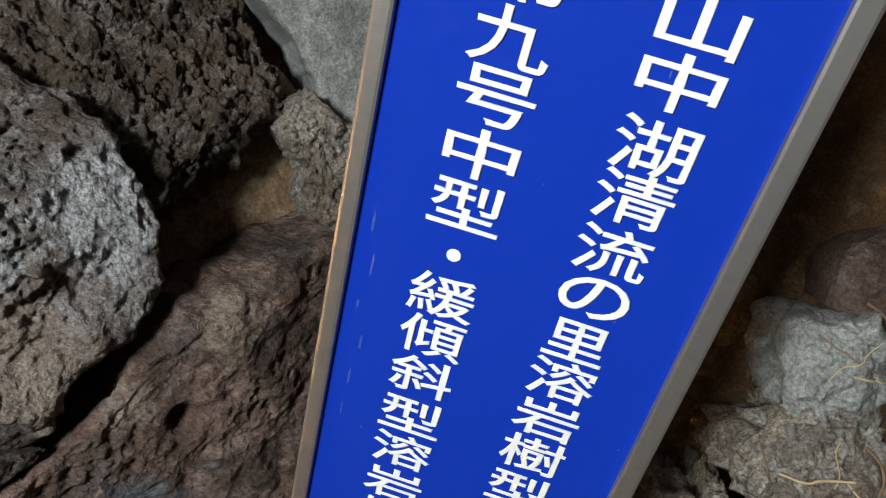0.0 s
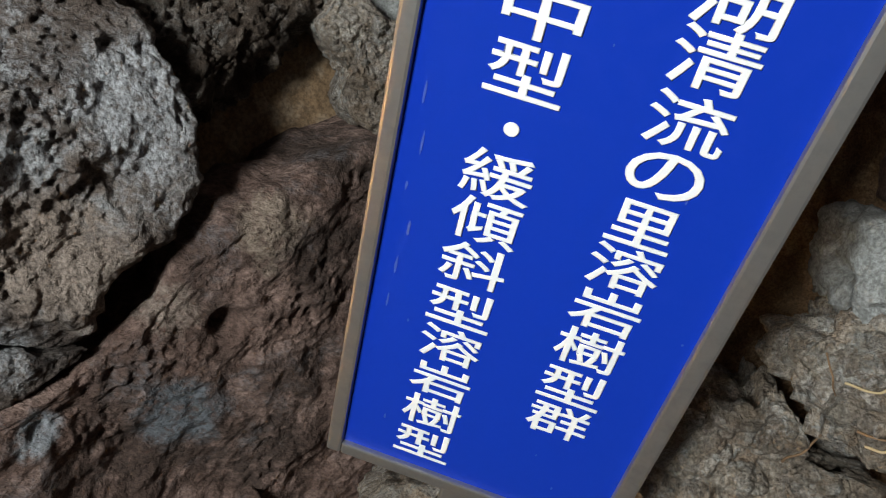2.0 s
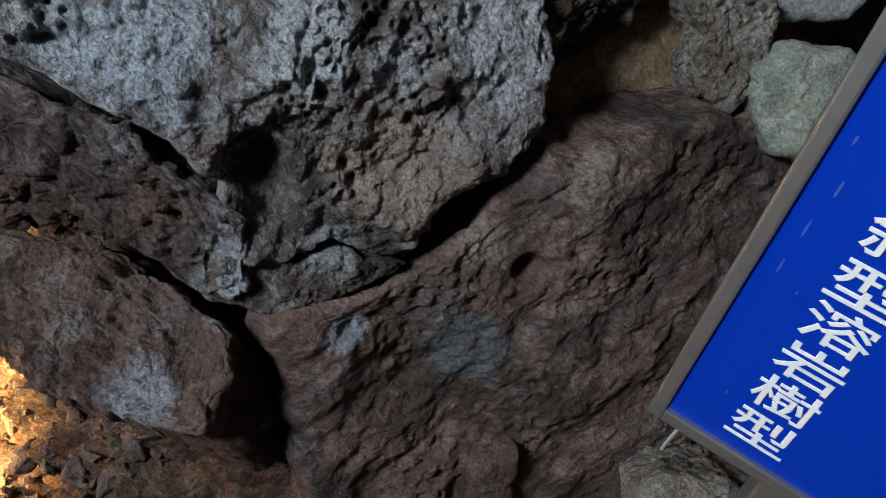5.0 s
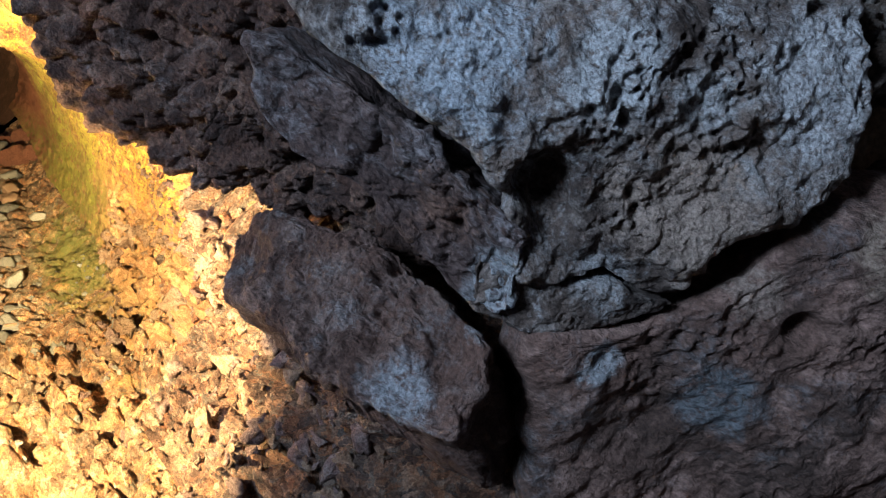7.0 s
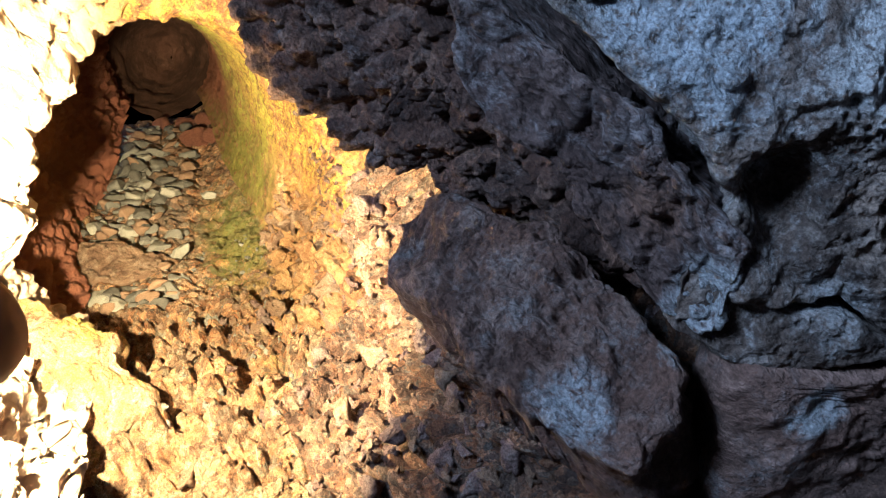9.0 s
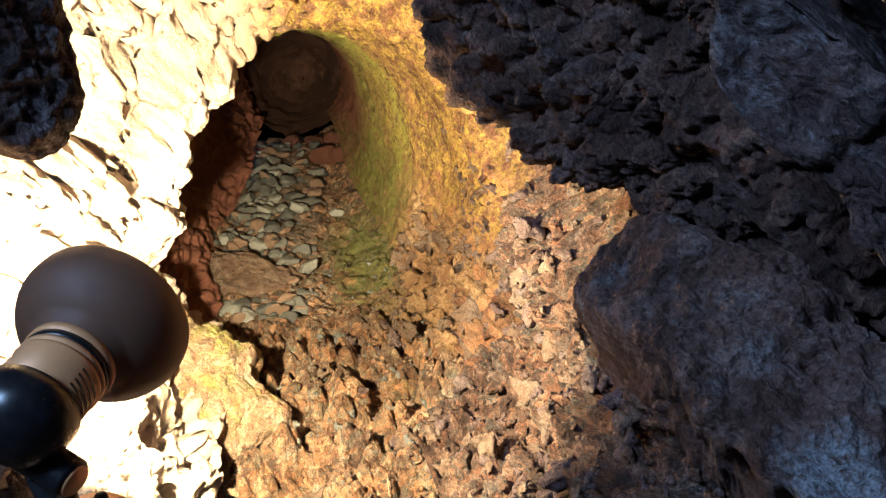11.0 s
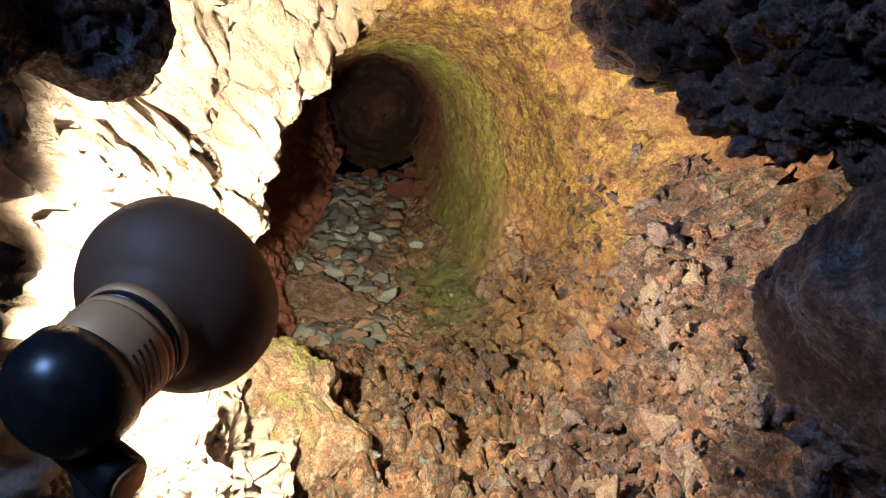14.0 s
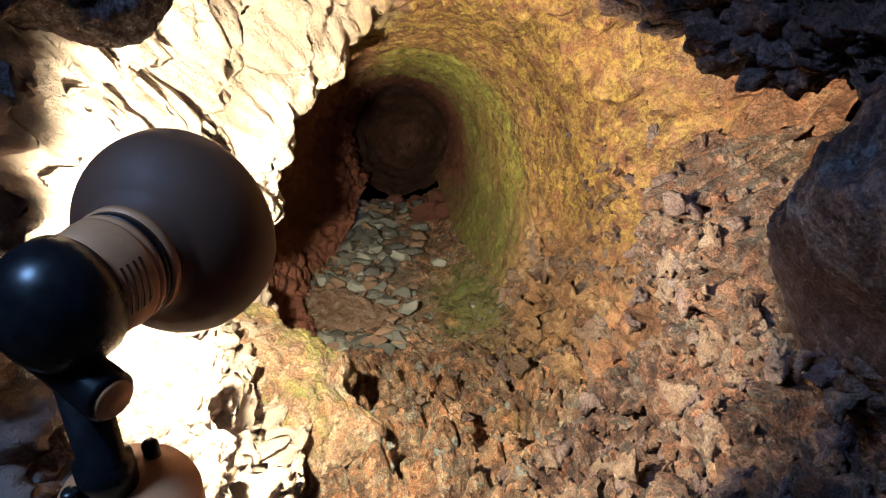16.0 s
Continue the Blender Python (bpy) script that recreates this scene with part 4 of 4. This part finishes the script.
def turned(profile, axis_points=96):
    """A body turned on the z axis from (radius, height) pairs."""
    bm = bmesh.new()
    rows = []
    for r, h in profile:
        rows.append([bm.verts.new((r * math.cos(2 * math.pi * k / axis_points), r * math.sin(2 * math.pi * k / axis_points), h)) for k in range(axis_points)])
    for a, b in zip(rows, rows[1:]):
        for k in range(axis_points):
            j = (k + 1) % axis_points
            bm.faces.new((a[k], a[j], b[j], b[k]))
    return bm


def rotated(bm, m):
    bmesh.ops.transform(bm, matrix=m, verts=bm.verts[:])
    return bm


def build_lamp():
    lamp = new("spot_lamp")
    lamp.location = (-0.79, -0.10, 0.50)
    tagged(lamp, "dark reflector lamp with bronze holder on a black bracket", "lamp")
    inv = Matrix.Translation(-Vector(lamp.location))
    aim = inv @ Matrix.Translation(LAMP_AT) @ LAMP_AXIS.to_track_quat("Z", "Y").to_matrix().to_4x4()
    R = 0.084
    prof = [(0.041, 0.026), (0.044, 0.029)]
    for k in range(13):
        a = math.radians(-55 + k * 55 / 12)
        prof.append((R * math.cos(a), 0.088 + R * 0.72 * math.sin(a)))
    prof += [(R, 0.098), (R - 0.001, 0.103), (R - 0.005, 0.103), (R - 0.006, 0.093), (0.035, 0.06), (0.01, 0.05)]
    shade_smooth(part("reflector", rotated(turned(prof), aim), DOME, lamp, "dark brown domed reflector"))
    shade_smooth(part("lens", rotated(turned([(0.0, 0.0905), (0.03, 0.0915), (R - 0.007, 0.0905)]), aim), GLASS, lamp, "glowing lamp face")).visible_shadow = False
    holder = shade_smooth(part("holder", rotated(turned([(0.0, -0.05), (0.0412, -0.05), (0.0412, -0.002), (0.0424, 0.0), (0.0424, 0.003), (0.0407, 0.004), (0.0407, 0.006), (0.0424, 0.007), (0.0424, 0.011), (0.0396, 0.0115), (0.0396, 0.02), (0.0435, 0.0205), (0.0435, 0.03), (0.0339, 0.031)]), aim), BRONZE, lamp, "bronze lamp holder"))
    shade_smooth(part("gasket", rotated(turned([(0.0398, 0.012), (0.0420, 0.0125), (0.0420, 0.0195), (0.0398, 0.02)]), aim), BLACK, lamp, "black rubber ring"))
    eye_side = aim.to_3x3().inverted() @ (Vector((-0.38, -0.08, 1.0)) - LAMP_AT)
    turn = math.atan2(eye_side.y, eye_side.x)
    for k in range(4):
        bm = bmesh.new()
        rows = []
        for j in range(15):
            a = turn + math.radians(SLIT_TURN - 24 + j * 48 / 14)
            rows.append([bm.verts.new((r * math.cos(a), r * math.sin(a), -0.028 + k * 0.0068 + h)) for r, h in ((0.0409, 0), (0.0418, 0), (0.0418, 0.0022), (0.0409, 0.0022))])
        for a, b in zip(rows, rows[1:]):
            for i in range(4):
                bm.faces.new((a[i], a[(i + 1) % 4], b[(i + 1) % 4], b[i]))
        bm.faces.new(rows[0][::-1])
        bm.faces.new(rows[-1])
        part("slit", rotated(bm, aim), BLACK, holder, "narrow dark vent slit")
    prof = [(0.0, -0.0905)] + [(0.0455 * math.sin(math.radians(a)), -0.05 - 0.04 * math.cos(math.radians(a))) for a in range(10, 91, 8)] + [(0.0455, -0.038), (0.043, -0.036), (0.0, -0.036)]
    shade_smooth(part("rear_cap", rotated(turned(prof), aim), BLACK, lamp, "glossy black rounded rear cap"))
    base = inv @ Vector(LAMP_AT + LAMP_AXIS * -0.05)
    knuckle = Matrix.Translation(base + Vector((0.014, 0.0, -0.045)))
    side = Vector((0.85, 0.45, -0.1)).to_track_quat("Z", "Y").to_matrix().to_4x4()
    shade_smooth(part("knuckle", rotated(turned([(0.0, -0.04), (0.017, -0.04), (0.0185, -0.038), (0.0185, 0.036), (0.0165, 0.039), (0.0, 0.039)], 48), knuckle @ side), BLACK, lamp, "black swivel joint"))
    shade_smooth(part("screw", rotated(turned([(0.0, 0.0365), (0.0145, 0.0365), (0.0145, 0.0405), (0.013, 0.042), (0.0, 0.042)], 40), knuckle @ side), BRONZE, lamp, "worn bronze screw head"))
    foot = base + Vector((0.03, 0.0, -0.15))
    top = base + Vector((0.014, 0.0, -0.045))
    ax = foot - top
    m = Matrix.Translation(top) @ ax.to_track_quat("Z", "Y").to_matrix().to_4x4()
    L = ax.length
    shade_smooth(part("stem", rotated(turned([(0.0, -0.005), (0.0165, -0.005), (0.0165, L * 0.72), (0.021, L * 0.74), (0.021, L), (0.0, L)], 48), m), BLACK, lamp, "black painted stem"))
    m2 = Matrix.Translation(foot + Vector((0.012, 0.01, -0.008)))
    shade_smooth(part("flange", rotated(turned([(0.0, 0.014), (0.03, 0.014), (0.05, 0.009), (0.052, 0.004), (0.052, -0.012), (0.0, -0.012)], 64), m2), BRONZE, lamp, "round bronze mounting flange"))
    for a in (20, 140, 260):
        m3 = m2 @ Matrix.Translation((0.036 * math.cos(math.radians(a)), 0.036 * math.sin(math.radians(a)), 0.01))
        shade_smooth(part("bolt", rotated(turned([(0.0, 0.016), (0.005, 0.016), (0.0065, 0.014), (0.0065, 0.0), (0.0, 0.0)], 20), m3), BLACK, lamp, "black bolt"))


SLIT_TURN = 30.0
build_lamp()


# ---- loose stones and clods ----
rng = random.Random(5)  # one fixed layout


def pebble_mesh(seed, flat=0.55, rough=0.25, subdivisions=3, knobs=0.0):
    bm = bmesh.new()
    bmesh.ops.create_icosphere(bm, subdivisions=subdivisions, radius=1.0)
    co = np.array([v.co[:] for v in bm.verts])
    off = np.random.RandomState(seed).uniform(-50, 50, 3)
    squash = np.random.RandomState(seed + 99).uniform(0.75, 1.1, 3)
    # facets: flatten against a few planes
    for d in np.random.RandomState(seed + 7).normal(size=(11, 3)):
        d /= np.linalg.norm(d)
        h = co @ d
        co = co - np.clip(h - 0.55, 0, 1)[:, None] * d
    r = 1 + rough * fbm(co + off, 1.3, 4)
    if knobs:
        r = r + knobs * (crumbs(co + off, 0.55) - 0.5)
    co = co * r[:, None] * squash * np.array((1, 1, flat))
    for v, c in zip(bm.verts, co):
        v.co = c
    return bm


def place_matrix(s, y, size, lift=0.2):
    p = floor_point(np.array([s]), np.array([y]))[0]
    local = Matrix.Translation((p[0], p[1], p[2] + size * lift)) @ Euler((rng.uniform(-0.5, 0.5), rng.uniform(-0.5, 0.5) - 0.1, rng.uniform(0, 6.28))).to_matrix().to_4x4()
    return MOULD_FRAME @ local @ Matrix.Scale(size, 4)


GRAVEL_MESHES = []
for gi, gm in enumerate(GRAVEL):
    for k in range(3):
        bm = pebble_mesh(gi * 10 + k)
        me = bpy.data.meshes.new("pebble")
        bm.to_mesh(me)
        bm.free()
        me.materials.append(gm)
        me.polygons.foreach_set("use_smooth", np.ones(len(me.polygons), dtype=bool))
        GRAVEL_MESHES.append((gi, me))


def pebble(kinds, s, y, size, label, group):
    gi, me = rng.choice([g for g in GRAVEL_MESHES if g[0] in kinds])
    ob = new("pebble", me)
    ob.matrix_world = place_matrix(s, y, size)
    tagged(ob, label, "stone", group)


for k in range(290):
    s = 0.42 + 2.25 * rng.random() ** 1.1
    mid = np.interp(s, [0.3, 0.8, 1.2, 1.8, 2.6], [-0.15, -0.18, -0.21, -0.15, -0.03])
    y = mid + rng.gauss(0, 0.12 if s > 0.8 else 0.07)
    if 0.62 < s < 1.0 and y < -0.1:
        s += 0.4
    pebble((0, 0, 1, 2, 3), s, max(-0.42, min(0.1, y)), (0.018 + 0.037 * rng.random() ** 1.6) * (1 + 0.3 * (s > 1.5)), "small angular lava pebble on the mould floor", "pebbles in the mould")
for s, y, size, kind in ((2.05, -0.12, 0.055, 3), (2.25, 0.02, 0.06, 3), (1.75, -0.02, 0.06, 2), (1.9, 0.06, 0.05, 3), (1.45, -0.24, 0.05, 2), (2.45, -0.05, 0.05, 0), (1.15, -0.27, 0.04, 2), (2.5, 0.1, 0.055, 1)):
    pebble((kind,), s, y, size, "larger flat stone among the pebbles", "larger stones in the mould")

rock("flat_rock", "flat tan rock between the pebbles of the mould", CLODS[1], (-2.068, 0.497, -0.459), (-0.218, 0.066, 0.893),
     [(-0.172, -0.093), (-0.141, 0.042), (-0.036, 0.088), (0.144, 0.087), (0.215, 0.033), (0.139, -0.08), (0.039, -0.19), (-0.052, -0.185)],
     depth=0.1, edge=0.015, rough=0.016, knob=0.005, turns=240, rings=60, ragged=0.01, crumb=(0.05, 0.008))

RED_BLOCKS = rock_material("red_block", (0.16, 0.065, 0.045), (0.24, 0.10, 0.065), (0.30, 0.14, 0.09), (0.34, 0.2, 0.14), 0.15, 1.2, 0.8, pits=0.3)
for k in range(4):
    bm = pebble_mesh(200 + k, 0.8, 0.3)
    me = bpy.data.meshes.new("red_block")
    bm.to_mesh(me)
    bm.free()
    me.materials.append(RED_BLOCKS)
    GRAVEL_MESHES.append((10 + k, me))
for s, y, size in ((1.2, -0.44, 0.06), (1.4, -0.43, 0.07), (1.6, -0.4, 0.07), (1.75, -0.37, 0.09), (1.95, -0.32, 0.08), (2.1, -0.27, 0.07), (1.0, -0.45, 0.06), (0.85, -0.44, 0.05), (2.5, -0.15, 0.06), (2.65, 0.0, 0.07), (2.6, 0.12, 0.08), (2.2, 0.14, 0.09), (2.1, 0.22, 0.08), (2.4, 0.2, 0.07), (1.5, -0.38, 0.05), (1.3, -0.4, 0.045)):
    me = rng.choice([g[1] for g in GRAVEL_MESHES if g[0] >= 10])
    ob = new("red_block", me)
    ob.matrix_world = place_matrix(s, y, size)
    tagged(ob, "broken brick-red lava block along the mould wall", "stone", "red blocks")


def clod_field(name, label, count, sizes, s_range, y_range, material, seed, lift=-0.25, slope=None):
    """Crumbs of baked earth, too many to count."""
    r = np.random.RandomState(seed)
    shapes = []
    for k in range(6):
        bm = pebble_mesh(seed + k, 0.8, 0.9, 3, 0.5)
        bm.verts.ensure_lookup_table()
        shapes.append((np.array([v.co[:] for v in bm.verts]), np.array([[v.index for v in f.verts] for f in bm.faces])))
        bm.free()
    vs, fs, n = [], [], 0
    ss, ys = r.uniform(*s_range, count), r.uniform(*y_range, count)
    places = floor_point(ss, ys) if slope is None else slope[r.randint(len(slope), size=count)]
    for p in places:
        size = sizes[0] + (sizes[1] - sizes[0]) * r.rand() ** 2.5
        v, f = shapes[r.randint(6)]
        m = np.array(Euler(r.uniform(-3, 3, 3).tolist()).to_matrix())
        vs.append((v * size) @ m.T + p + np.array((0, 0, size * lift)))
        fs.append(f + n)
        n += len(v)
    tagged(mesh_object(name, np.concatenate(vs), np.concatenate(fs), material, matrix=MOULD_FRAME), label, "rubble", kind="stuff")


clod_field("rubble", "crumbled reddish dirt clods", 200, (0.006, 0.032), (-0.62, 0.6), (-0.05, 0.33), CLODS[0], 31)
clod_field("rubble", "crumbled tan clods", 160, (0.006, 0.034), (-0.5, 0.55), (-0.12, 0.3), CLODS[1], 47)
clod_field("rubble", "crumbled plum-brown clods", 150, (0.006, 0.032), (-0.65, 0.35), (0.0, 0.34), CLODS[2], 59)
clod_field("rubble", "fine stones mixed into the dirt", 260, (0.005, 0.014), (-0.4, 0.9), (-0.2, 0.3), GRAVEL[0], 71)
clod_field("rubble", "crumbled red-brown earth along the mould's foot", 120, (0.015, 0.045), (0.3, 2.2), (-0.48, -0.4), RED_BLOCKS, 83)


# ---- dry roots and straws ----
STRAW = plain_material("straw", (0.5, 0.38, 0.22), 0.7)
ROOT = plain_material("root", (0.22, 0.13, 0.07), 0.8)


def fibre(name, points, thick, material, label, group):
    curve = bpy.data.curves.new(name, "CURVE")
    curve.dimensions, curve.bevel_depth, curve.bevel_resolution = "3D", thick, 2
    sp = curve.splines.new("BEZIER")
    sp.bezier_points.add(len(points) - 1)
    for p, c in zip(sp.bezier_points, points):
        p.co, p.handle_left_type, p.handle_right_type = c, "AUTO", "AUTO"
        p.radius = rng.uniform(0.6, 1.1)
    curve.materials.append(material)
    tmp = bpy.data.objects.new(name, curve)
    scene.collection.objects.link(tmp)
    me = bpy.data.meshes.new_from_object(tmp.evaluated_get(bpy.context.evaluated_depsgraph_get()))
    bpy.data.objects.remove(tmp)
    return tagged(new(name, me), label, "plant debris", group)


for s, y, a, length in ((-0.42, 0.13, 0.4, 0.045), (-0.32, 0.02, 0.1, 0.03), (-0.2, 0.1, 2.6, 0.025), (-0.5, 0.2, 1.2, 0.05), (-0.38, 0.25, 0.7, 0.03), (-0.1, 0.2, 2.0, 0.03), (-0.55, 0.1, 0.2, 0.06)):
    pts = []
    for k in (-0.5, 0.0, 0.5):
        q = floor_point(np.array([s + k * length * math.cos(a)]), np.array([y + k * length * math.sin(a)]))[0]
        pts.append(MOULD_FRAME @ Vector((q[0], q[1], q[2] + 0.004 + 0.004 * (k == 0))))
    top_ = max(p.z for p in pts)
    fibre("straw", [Vector((p.x, p.y, max(p.z, top_ - 0.012))) for p in pts], 0.0009, STRAW, "dry pale straw on the dirt", "straws")
graph = bpy.context.evaluated_depsgraph_get()
graph.update()
for k in range(26):
    x, z = 0.345 + rng.random() * 0.16, 0.93 + rng.random() * 0.25
    a, pts = rng.uniform(0, 6.28), []
    for j in range(5):
        d = (j - 2) * rng.uniform(0.006, 0.014)
        o_ = Vector((x + d * math.cos(a) + rng.uniform(-0.003, 0.003), 0.15, z + 0.12 + d * math.sin(a)))
        hit, place, nrm, *_ = scene.ray_cast(graph, o_, Vector((0.0, 0.93, -0.37)))
        if hit:
            pts.append(place + nrm * 0.002)
    if len(pts) > 3 and max((p - q).length for p, q in zip(pts, pts[1:])) < 0.05:
        fibre("root", pts, rng.uniform(0.0006, 0.0014), ROOT if k % 2 else STRAW, "thin dry root on the stones", "dry roots")


for k, (material, label) in enumerate(((DIRT_DARK, "dark brown clods"), (CLODS[1], "tan clods"), (CLODS[2], "plum-brown clods"))):
    clod_field("rubble", label + " stuck to the dirt bank", 190, (0.006, 0.03), (0, 1), (0, 1), material, 120 + 11 * k, 0.0, SLOPES[1])
    clod_field("rubble", label + " stuck to the mould's side", 70, (0.005, 0.022), (0, 1), (0, 1), material, 180 + 11 * k, 0.0, SLOPES[0])
OCHRE = rock_material("clod_ochre", (0.24, 0.13, 0.06), (0.40, 0.24, 0.10), (0.52, 0.35, 0.17), (0.55, 0.45, 0.3), 0.3, 1.3, 0.9, pits=0.4)
clod_field("rubble", "pale ochre clods low on the mould's side", 150, (0.012, 0.055), (0, 1), (0, 1), OCHRE, 260, -0.3, LOWER_SIDE[0])
clod_field("rubble", "tan clods low on the mould's side", 110, (0.01, 0.045), (0, 1), (0, 1), CLODS[1], 290, -0.3, LOWER_SIDE[0])
